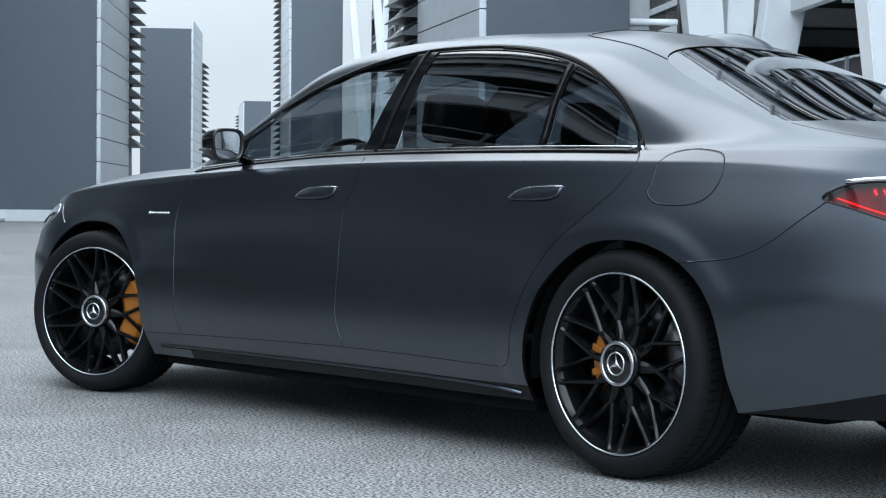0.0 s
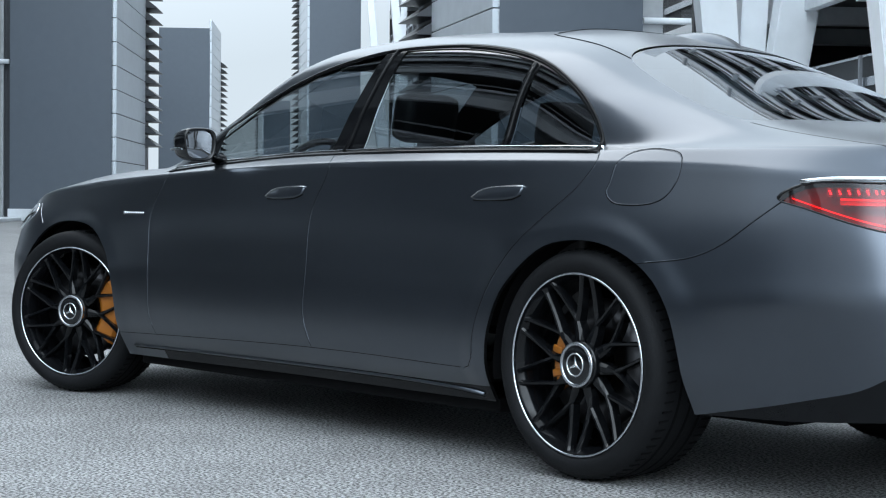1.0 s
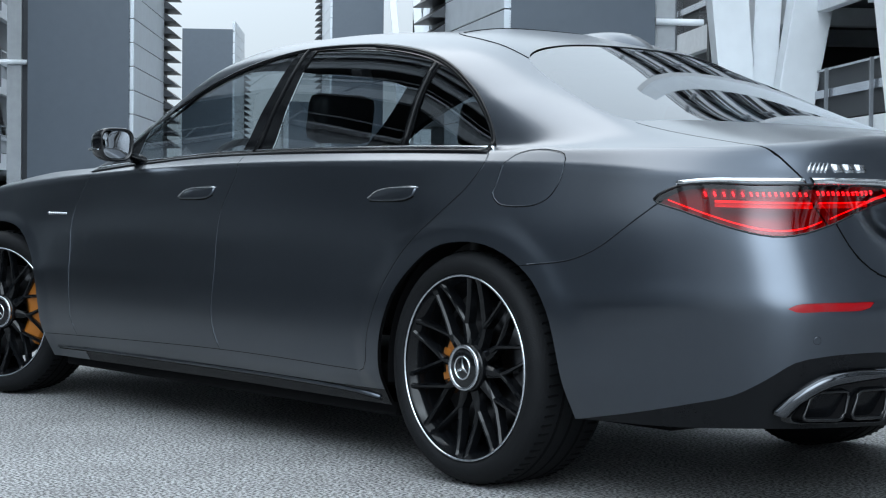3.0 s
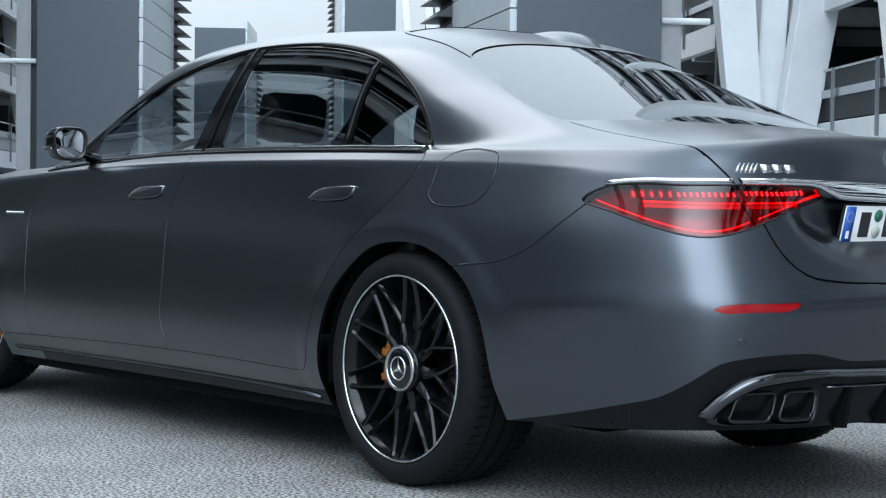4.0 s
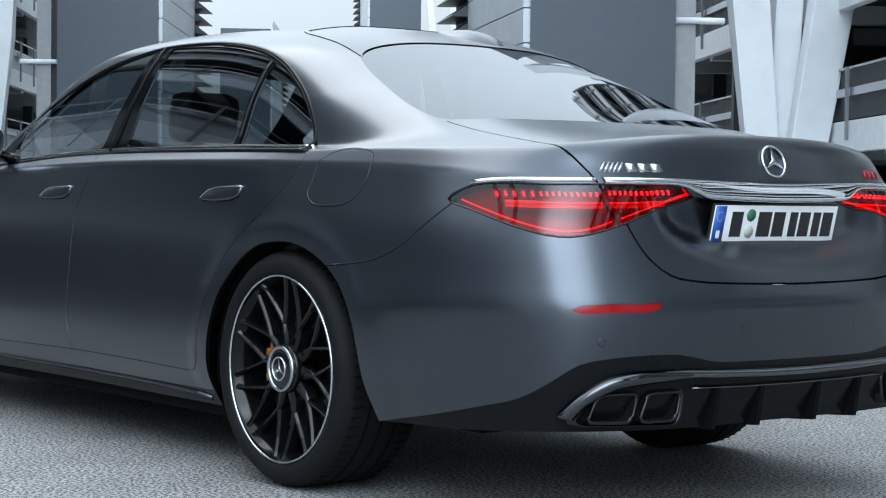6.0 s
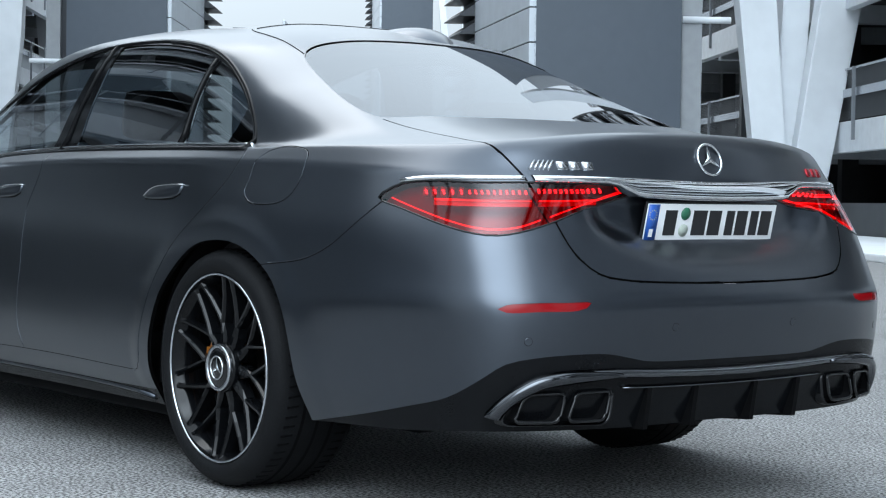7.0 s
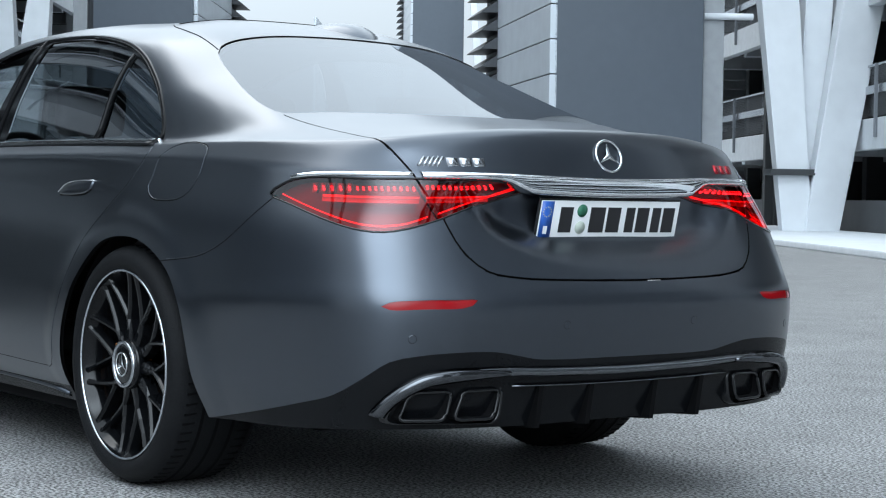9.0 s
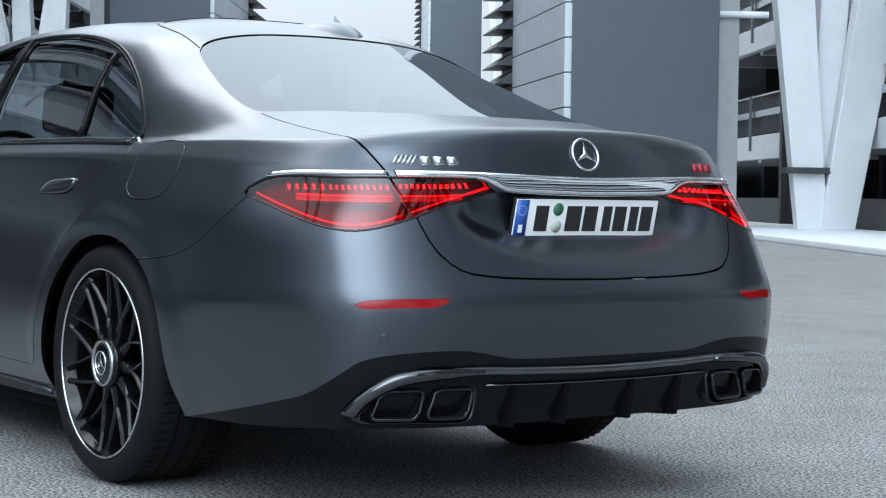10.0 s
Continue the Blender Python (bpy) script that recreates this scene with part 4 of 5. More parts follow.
# ---- wheels ----
def wheel(x, y, width, caliper_x, sign, steer=0.0):
    """A wheel; sign -1: its face looks to -y; steer: degrees by which it is turned."""
    w = thing("wheel", "", "")
    w.parent = car
    w.location = (x, y, 0.365)
    w.rotation_euler = (0, 0, radians(steer))
    w["label"] = "black cross-spoke alloy wheel with bright rim edge"
    out = Matrix(((1, 0, 0, 0), (0, 0, sign, 0), (0, 1, 0, 0), (0, 0, 0, 1)))  # local z points out of the car
    bm = bmesh.new()
    h = width / 2
    prof = [(.2892, -.004), (.2898, .006), (.295, .014), (.315, .021), (.336, .016), (.350, .001), (.3585, -.018), (.362, -.045), (.3635, -h), (.362, -width + .045), (.3585, -width + .018), (.348, -width - .004), (.315, -width - .022), (.279, -width)]
    lathe(bm, prof, out, 96)
    tyre = part("tyre", bm, RUBBER, w, "black low-profile tyre")
    # tread: grooves and shoulder blocks
    bm = bmesh.new()
    for k in range(72):
        a = 2 * math.pi * k / 72
        t = out @ Matrix.Rotation(a, 4, "Z")
        box(bm, (.353, -.003, -.060), (.3628, .003, -.022), 0, t @ Matrix.Rotation(0.12, 4, "X"))
        box(bm, (.353, -.003, -width + .022), (.3628, .003, -width + .060), 0, t)
    for g in (.30, .5, .70):
        lathe(bm, [(.3638, -width * g - .005), (.3646, -width * g - .005), (.3646, -width * g + .005), (.3638, -width * g + .005)], out, 72)
    part("tread_pattern", bm, DARK, tyre, smooth=False)["kind"] = "stuff"
    bm = bmesh.new()
    lathe(bm, [(.2815, .0095), (.2825, .0130), (.2880, .0130), (.2893, .008), (.2890, -.004)], out, 128)
    part("rim_edge", bm, CUT, w, "bright turned rim edge")
    bm = bmesh.new()
    lathe(bm, [(.2818, .0095), (.278, -.004), (.268, -.016), (.262, -.03), (.257, -.07), (.252, -.12), (.245, -width + .03), (.262, -width + .01), (.272, -width)], out, 96)
    part("rim_barrel", bm, RIM, w)
    bm = bmesh.new()
    # ten pairs of bars that spread inwards from the rim; neighbours of two pairs meet and run to the hub as one stem
    for k in range(10):
        mid = math.pi / 2 + 2 * math.pi * k / 10 - radians(5.5)
        turn = Matrix.Rotation(mid, 3, "Z")
        for side in (-1, 1):
            line = [(.2775, .0205, -.001, .0120, .028), (.264, .0228, -.006, .0082, .032), (.22, .0294, -.015, .0074, .036), (.17, .0367, -.021, .0078, .038), (.131, .0425, -.022, .0088, .039)]
            if side > 0:
                line += [(.100, .0325, -.021, .0155, .040), (.064, .0208, -.016, .0200, .040)]
            else:
                line = line[:-1] + [(.135, .0408, -.0235, .0080, .037)]
            rows = []
            for i, (r, off, up, wd, dp) in enumerate(line):
                p, q = line[max(i - 1, 0)], line[min(i + 1, len(line) - 1)]
                way = Vector((p[0] - q[0], side * (p[1] - q[1]), 0)).normalized()
                tan = turn @ Vector((-way.y, way.x, 0))
                c = turn @ Vector((r, side * off, up))
                rows.append([bm.verts.new(out @ (c + tan * u + Vector((0, 0, d)))) for u, d in ((-wd, -dp), (-wd, -.0075), (-wd * .42, 0), (wd * .42, 0), (wd, -.0075), (wd, -dp))])
            for p, n in zip(rows, rows[1:]):
                for j in range(6):
                    bm.faces.new((p[j], p[(j + 1) % 6], n[(j + 1) % 6], n[j]))
            bm.faces.new(rows[0])
            bm.faces.new(rows[-1][::-1])
    bmesh.ops.recalc_face_normals(bm, faces=bm.faces)
    part("spokes", bm, RIM, w, "gloss black crossed spokes", smooth=False)
    bm = bmesh.new()
    lathe(bm, [(.0, -.03), (.078, -.03), (.076, -.012), (.0725, -.003), (.0, -.003)], out, 48)
    hub = part("hub", bm, RIM, w)
    bm = bmesh.new()
    lathe(bm, [(.0600, .004), (.0612, .0088), (.0700, .0088), (.0718, .004), (.0722, -.003)], out, 64)
    part("hub_ring", bm, HUB_METAL, hub, "satin metal hub ring")
    bm = bmesh.new()
    lathe(bm, [(.0, .009), (.048, .008), (.0602, .0045)], out, 48)
    part("hub_cap", bm, BLACK, hub)
    part("hub_emblem", emblem(.035, .0016, out @ Matrix.Translation((0, 0, .0105))), CHROME, hub, "chrome ring with three rays")
    bm = bmesh.new()
    lathe(bm, [(.08, -.085), (.205, -.085), (.205, -.12), (.08, -.12)], out, 72, True)
    part("brake_disc", bm, DISC, w, "grey steel brake disc")
    bm = bmesh.new()
    s = caliper_x
    reach = 38 if x < -1 else 34
    base_a = 0 if s > 0 else math.pi
    for i, (r0, r1, hi) in enumerate(((.125, .240, -.040) if x < -1 else (.108, .170, -.048),)):
        angs = [base_a + radians(q) for q in np.linspace(-reach, reach, 11)]
        rows = [[bm.verts.new(out @ Vector((r * math.cos(a), r * math.sin(a), z))) for r, z in ((r0, hi - .10), (r0, hi - .012), (r0 + .02, hi), (r1 - .02, hi), (r1, hi - .02), (r1, hi - .10))] for a in angs]
        for p, n in zip(rows, rows[1:]):
            for j in range(5):
                bm.faces.new((p[j], p[j + 1], n[j + 1], n[j]))
        bm.faces.new(rows[0])
        bm.faces.new(rows[-1][::-1])
    bmesh.ops.recalc_face_normals(bm, faces=bm.faces)
    cal = part("brake_caliper", bm, ORANGE, w, "bronze orange brake caliper", smooth=False)
    for a in (-15, 15):
        bm = bmesh.new()
        box(bm, (.15 if x < -1 else .118, -.012, -.05), (.21 if x < -1 else .16, .012, -.043), .003, out @ Matrix.Rotation(base_a + radians(a), 4, "Z"))
        part("caliper_plate", bm, ORANGE, cal)
    return w


def emblem(r, thick, m):
    """A ring with three tapering rays, in the local plane x, y of m."""
    bm = bmesh.new()
    tube(bm, [m @ Vector((r * math.cos(a), r * math.sin(a), 0)) for a in np.linspace(0, 2 * math.pi, 49)[:-1]], r * .085, 8, True, up=(m.to_3x3() @ Z).normalized())
    top = bm.verts.new(m @ Vector((0, 0, r * .2)))
    outer = []
    for k in range(6):
        a = math.pi / 2 + k * math.pi / 3
        q = r * .95 if k % 2 == 0 else r * .17
        outer.append(bm.verts.new(m @ Vector((q * math.cos(a), q * math.sin(a), 0))))
    for k in range(6):
        bm.faces.new((outer[k], outer[(k + 1) % 6], top))
    return bm


wheel(0, -.925, .27, -1, -1)
wheel(-3.216, -.925, .25, 1, -1, 21)
wheel(0, .925, .27, -1, 1)
wheel(-3.216, .925, .25, 1, 1, 21)
# wheel housings
for x, sgn in ((0, -1), (-3.216, -1), (0, 1), (-3.216, 1)):
    bm = bmesh.new()
    lathe(bm, [(.05, -.36), (.43, -.36), (.43, -.03)], Matrix.Translation((x + .01, sgn * .93, .34)) @ Matrix(((1, 0, 0, 0), (0, 0, sgn, 0), (0, 1, 0, 0), (0, 0, 0, 1))), 48)
    bmesh.ops.delete(bm, geom=[v for v in bm.verts if v.co.z < .25], context="VERTS")
    part("wheel_housing", bm, DARK, car)
bm = bmesh.new()
box(bm, (-3.60, -.60, .215), (.60, .60, .27), .02)
part("underbody", bm, DARK, car)
bm = bmesh.new()
box(bm, (-2.75, -.84, .26), (-.50, .84, .34), .03)
part("cabin_floor", bm, DARK, car)


# ---- trim on the flanks ----
def strip(bm, pts, width, thick, where, shift=0.0):
    """A flat bar that follows the skin: pts in the plane of where(a, b, out)."""
    rows = []
    for i, p in enumerate(pts):
        a, b = pts[max(i - 1, 0)], pts[min(i + 1, len(pts) - 1)]
        n = math.dist(a, b)
        nx, ny = -(b[1] - a[1]) / n, (b[0] - a[0]) / n
        row = []
        for k, o in ((-.5, -.002), (-.42, thick * .8), (0, thick), (.42, thick * .8), (.5, -.002)):
            d = shift + k * width
            row.append(bm.verts.new(where(p[0] + nx * d, p[1] + ny * d, o)))
        rows.append(row)
    for p, n in zip(rows, rows[1:]):
        for j in range(4):
            bm.faces.new((p[j], p[j + 1], n[j + 1], n[j]))
    bm.faces.new(rows[0])
    bm.faces.new(rows[-1][::-1])
    bmesh.ops.recalc_face_normals(bm, faces=bm.faces)


def plate(poly, thick, where, mat, name, parent, label="", dome=0.0):
    """A raised pad on the skin with the outline poly."""
    bm = bmesh.new()
    n = len(poly)
    cx, cy = sum(p[0] for p in poly) / n, sum(p[1] for p in poly) / n
    inner = [(cx + (x - cx) * .93, cy + (y - cy) * .86) for x, y in poly]
    a = [bm.verts.new(where(x, y, -.004)) for x, y in poly]
    b = [bm.verts.new(where(x, y, thick * .7)) for x, y in poly]
    c = [bm.verts.new(where(x, y, thick)) for x, y in inner]
    for lo, hi in ((a, b), (b, c)):
        for i in range(n):
            bm.faces.new((lo[i], lo[(i + 1) % n], hi[(i + 1) % n], hi[i]))
    m = bm.verts.new(where(cx, cy, thick + dome))
    for i in range(n):
        bm.faces.new((c[i], c[(i + 1) % n], m))
    bmesh.ops.recalc_face_normals(bm, faces=bm.faces)
    return part(name, bm, mat, parent, label)


for sign, side in ((-1, "left"), (1, "right")):
    where = lambda x, z, o=0.0: on_side(x, z, o, sign)
    frame_ob = made_panels["window_frame", side]
    bottom = fair([(-2.55, .988), (-2.263, 1.012), (-2.077, 1.022), (-1.773, 1.038), (-1.494, 1.044), (-.984, 1.046), (-.383, 1.040), (-.01, 1.032)], .05)
    bm = bmesh.new()
    strip(bm, bottom, .016, .006, where, .003)
    part("waist_strip", bm, TRIM, frame_ob, "gloss black waist strip")
    bm = bmesh.new()
    strip(bm, bottom, .0045, .009, where, .0115)
    part("waist_bright_line", bm, CHROME, frame_ob, "thin bright line")
    arc = fair([(-.012, 1.04), (-.052, 1.094), (-.097, 1.145), (-.175, 1.211), (-.274, 1.272), (-.391, 1.331), (-.531, 1.379), (-.706, 1.414), (-.876, 1.434), (-1.067, 1.443), (-1.246, 1.444), (-1.378, 1.437), (-1.518, 1.419), (-1.681, 1.390), (-1.909, 1.330), (-2.154, 1.244)], .04)
    bm = bmesh.new()
    strip(bm, arc, .010, .006, where, .004)
    part("roof_arch_strip", bm, TRIM, frame_ob, "gloss black arch strip")
    bm = bmesh.new()
    strip(bm, shifted(arc[:26], .010), .0035, .007, where)
    part("arch_bright_line", bm, TRIM, frame_ob)
    for (a, b), (e, f) in (((-1.392, 1.05), (-1.288, 1.435)), ((-.495, 1.055), (-.474, 1.34))):
        bm = bmesh.new()
        strip(bm, [(a + (e - a) * t, b + (f - b) * t) for t in np.linspace(0, 1, 8)], .014, .010, where)
        part("pillar_seal", bm, TRIM, frame_ob)
    # door handles: flush painted paddles with a bright upper edge
    for x0, door in ((0.0, "front_door"), (1.216, "rear_door")):
        poly = fair([(-1.748 + x0, .884), (-1.715 + x0, .904), (-1.661 + x0, .916), (-1.50 + x0, .920), (-1.512 + x0, .895), (-1.548 + x0, .882), (-1.735 + x0, .878)], .02, True)
        host = made_panels.get((door, "")) if sign < 0 else made_panels["body_shell", ""]
        ob = plate(poly, .006, where, PAINT, "door_handle", host, "flush grey handle with bright edge", .001)
        bm = bmesh.new()
        strip(bm, fair([(-1.748 + x0, .884), (-1.715 + x0, .905), (-1.661 + x0, .917), (-1.497 + x0, .921)], .03), .0036, .0085, where)
        part("bright_edge", bm, CHROME, ob, "chrome edge")
        # raised dark strip stands in for the shaded gap below the paddle
        bm = bmesh.new()
        strip(bm, fair([(-1.738 + x0, .8755), (-1.548 + x0, .879), (-1.508 + x0, .892)], .03), .005, .003, where)
        part("gap_shade_strip", bm, DARK, ob)
    # sill blade
    bm = bmesh.new()
    line = fair([(-2.72, .246), (-2.3, .250), (-1.5, .252), (-.9, .249), (-.60, .240), (-.48, .230)], .1)
    strip(bm, line, .008, .008, where)
    sill = made_panels["side_sill", side]
    part("sill_blade", bm, PAINT, sill, "thin aerodynamic sill blade")
    bm = bmesh.new()
    strip(bm, shifted(line, -.009), .004, .004, where)
    part("sill_groove", bm, MATT, sill)
    # badge on the wing: plain bars
    bm = bmesh.new()
    for k in range(9):
        strip(bm, [(-2.815 + k * .019, .810), (-2.803 + k * .019, .8105)], .011 if k else .016, .004, where)
    part("wing_badge", bm, SATIN_CHROME, made_panels["front_wing", ""], "small bright badge of plain bars")
    # side mirror: a shell with a flat back that holds the glass
    def oval(scale, x, bend=0.0):
        out = []
        for a in np.linspace(0, 2 * math.pi, 41)[:-1]:
            cy, cz = math.cos(a), math.sin(a)
            y = math.copysign(abs(cy) ** 0.6, cy) * .070 * scale
            z = math.copysign(abs(cz) ** 0.62, cz) * .068 * scale
            y2 = y * (1 + .10 * z / .068)
            out.append(Vector((x + bend * y, sign * (.942 + y2), 1.090 + z)))
        return out

    bm = bmesh.new()
    rows = [[bm.verts.new(p) for p in oval(q, -2.135 - d, -.12)] for d, q in ((.012, .80), (.004, .84), (-.004, .90), (-.002, .96), (.008, 1.0), (.035, .99), (.07, .93), (.10, .82), (.122, .66), (.136, .45), (.142, .2))]
    for p, n in zip(rows, rows[1:]):
        for j in range(40):
            bm.faces.new((p[j], p[(j + 1) % 40], n[(j + 1) % 40], n[j]))
    bm.faces.new(rows[-1])
    bmesh.ops.recalc_face_normals(bm, faces=bm.faces)
    mirror_ob = part("wing_mirror", bm, BLACK, car, "gloss black wing mirror")
    bm = bmesh.new()
    rows = [[bm.verts.new(p) for p in oval(q, -2.145 + .0035 * (1 - q * q / .7), -.12)] for q in (.80, .7, .6, .5, .4, .3, .2, .1)]
    for p, n in zip(rows, rows[1:]):
        for j in range(40):
            bm.faces.new((p[j], p[(j + 1) % 40], n[(j + 1) % 40], n[j]))
    bm.faces.new(rows[-1])
    bmesh.ops.recalc_face_normals(bm, faces=bm.faces)
    part("mirror_glass", bm, MIRROR, mirror_ob, "mirror glass")
    bm = bmesh.new()
    tube(bm, [Vector((-2.20 - d, sign * y, 1.072)) for d, y in ((-.05, 1.022), (-.01, 1.023), (.03, 1.014), (.06, 1.000), (.08, .980))], .005, 6)
    part("indicator", bm, SATIN_CHROME, mirror_ob, "thin indicator strip")
    bm = bmesh.new()
    tube(bm, [(-2.25, sign * .77, 1.035), (-2.22, sign * .82, 1.04), (-2.19, sign * .88, 1.055)], .03, 10, flat=.7)
    part("mirror_foot", bm, BLACK, mirror_ob)

# headlamps, seen at the nose's edge
for sign in (-1, 1):
    where = lambda x, z, o=0.0: on_side(x, z, o, sign)
    poly = fair([(-3.63, .838), (-3.625, .80), (-3.69, .765), (-3.80, .722), (-3.86, .742), (-3.80, .80), (-3.72, .838)], .03, True)
    ob = plate(poly, .004, where, CLEAR_LAMP, "headlamp", made_panels["front_wing", ""], "clear headlamp with bright lining", .002)
    bm = bmesh.new()
    strip(bm, fair([(-3.66, .80), (-3.74, .785), (-3.81, .755)], .03), .010, .0085, where)
    part("headlamp_brow", bm, BLACK, ob)
    bm = bmesh.new()
    strip(bm, fair([(-3.605, .845), (-3.58, .81), (-3.52, .757)], .03), .003, .0015, where)
    part("headlamp_joint", bm, SATIN_CHROME, ob)
# the folded edges of the panels along their joints
for line, host, closed in ((DOOR_REAR_EDGE, "rear_door", False), (DOOR_MID, "rear_door", False), (DOOR_FRONT, "front_door", False), (FLAP, "fuel_flap", True), (SEAM, "rear_bumper", False)):
    bm = bmesh.new()
    tube(bm, [on_side(x, z, -.0002) for x, z in shifted([q for q in line if host != "rear_bumper" or q[0] > .285], .0026 if host != "fuel_flap" else -.0026, closed)], .0014, 6, closed)
    part("folded_edge", bm, PAINT, made_panels[host, ""])

# ---- tail ----
lid_ob = made_panels["boot_lid", ""]
bumper_ob = made_panels["rear_bumper", ""]
apron_ob = made_panels["rear_apron", ""]
# chrome bar across the lid, and its ends above the lamps
bm = bmesh.new()
bar = fair([(-.598, .941), (-.45, .941), (-.30, .938), (-.15, .934), (0, .932), (.15, .934), (.30, .938), (.45, .941), (.598, .941)], .03)
rows = []
for y, z in bar:
    drop = max(0, min(1, (.385 - abs(y)) / .10))
    low = .009 + .034 * drop * drop * (3 - 2 * drop)
    top = on_tail(y, z + .012)
    foot = Vector((top.x + .010 + .35 * (low - .009), y, z - low))
    fall = top - foot
    rows.append([bm.verts.new(foot + fall * u + Vector((q, 0, 0))) for u, q in ((1, -.006), (1, .003), (.92, .008), (.70, .012), (.45, .013), (.2, .010), (.06, .004), (0, -.004), (.02, -.04))])
for p, n in zip(rows, rows[1:]):
    for j in range(8):
        bm.faces.new((p[j], p[j + 1], n[j + 1], n[j]))
bmesh.ops.recalc_face_normals(bm, faces=bm.faces)
part("chrome_bar", bm, CHROME, lid_ob, "chrome bar across the boot lid")
for sign in (-1, 1):
    corner_at = lambda h, z, o=0.0: on_corner(h, z, o, sign)
    bm = bmesh.new()
    strip(bm, fair([(-.03, .934), (.02, .940), (.08, .943), (.177, .943), (.30, .944), (.312, .944)], .03), .011, .006, corner_at)
    part("chrome_end", bm, CHROME, bumper_ob, "chrome strip above the lamp")
# number plate with plain bars for its writing
tilt = math.atan2(.026, .10)
pm = Matrix.Translation((1.146, 0, .829)) @ Matrix.Rotation(tilt * .9, 4, "Y")
plate_ob = thing("number_plate", "", "")
plate_ob.parent = lid_ob
plate_ob["label"] = "white number plate with blue band and plain dark bars"
bm = bmesh.new()
box(bm, (-.004, -.264, -.059), (.004, .264, .059), .003, pm)
part("holder", bm, BLACK, plate_ob)
bm = bmesh.new()
box(bm, (.004, -.259, -.054), (.008, .259, .054), .002, pm)
part("sheet", bm, WHITE, plate_ob)
bm = bmesh.new()
box(bm, (.008, -.257, -.052), (.0092, -.215, .052), 0, pm)
part("blue_band", bm, BLUE, plate_ob)
bm = bmesh.new()
box(bm, (.0092, -.243, -.040), (.0100, -.229, -.018), 0, pm)
part("band_bar", bm, WHITE, plate_ob, smooth=False)
STAR = material("pale_gold_print", (.55, .48, .20), .4)
for k in range(12):
    a = 2 * math.pi * k / 12
    bm = bmesh.new()
    lathe(bm, [(0, .0098), (.0016, .0098), (.0016, .009)], pm @ Matrix.Translation((0, -.236 + .0135 * math.cos(a), .022 + .0135 * math.sin(a))) @ Matrix(((0, 0, 1, 0), (1, 0, 0, 0), (0, 1, 0, 0), (0, 0, 0, 1))), 8)
    part("band_dot", bm, STAR, plate_ob, smooth=False)
for y0, y1 in ((-.188, -.143), (-.078, -.024), (-.014, .034), (.056, .088), (.098, .142), (.156, .188), (.198, .242)):
    bm = bmesh.new()
    box(bm, (.008, y0, -.036), (.0095, y1, .036), 0, pm)
    part("writing_bar", bm, INK, plate_ob, smooth=False)
for z, mat in ((.026, material("green_sticker", (.03, .16, .09), .4)), (-.022, material("pale_sticker", (.45, .5, .44), .4))):
    bm = bmesh.new()
    lathe(bm, [(0, .0098), (.018, .0098), (.018, .006)], pm @ Matrix.Translation((0, -.110, z)) @ Matrix(((0, 0, 1, 0), (1, 0, 0, 0), (0, 1, 0, 0), (0, 0, 0, 1))), 24)
    part("sticker", bm, mat, plate_ob)
# emblem and lettering bars on the lid
nrm = (on_tail(0, 1.005, .01) - on_tail(0, 1.005)).normalized()
side_v = Vector((0, 1, 0))
up_v = nrm.cross(side_v).normalized()
c = on_tail(0, 1.005, .004)
em = Matrix(((side_v.x, up_v.x, nrm.x, c.x), (side_v.y, up_v.y, nrm.y, c.y), (side_v.z, up_v.z, nrm.z, c.z), (0, 0, 0, 1)))
part("lid_emblem", emblem(.046, .003, em), CHROME, lid_ob, "chrome ring with three rays")
RED_CHROME = material("red_chrome", (.35, .03, .04), .25, .8)
for k in range(5):
    bm = bmesh.new()
    y = -.596 + k * .0115
    strip(bm, [(y, .967), (y + .022, .991)], .0068, .004, on_tail)
    part("badge_bar", bm, SATIN_CHROME, lid_ob, "bright slanted badge bar")
for y in (-.522, -.487, -.450):
    bm = bmesh.new()
    strip(bm, [(y, .979), (y + .030, .979)], .024, .004, on_tail)
    part("badge_bar", bm, SATIN_CHROME, lid_ob, "bright badge bar")
for y in (.456, .494, .532):
    bm = bmesh.new()
    strip(bm, [(y, .978), (y + .029, .978)], .027, .004, on_tail)
    part("badge_bar", bm, RED_CHROME, lid_ob, "red badge bar")

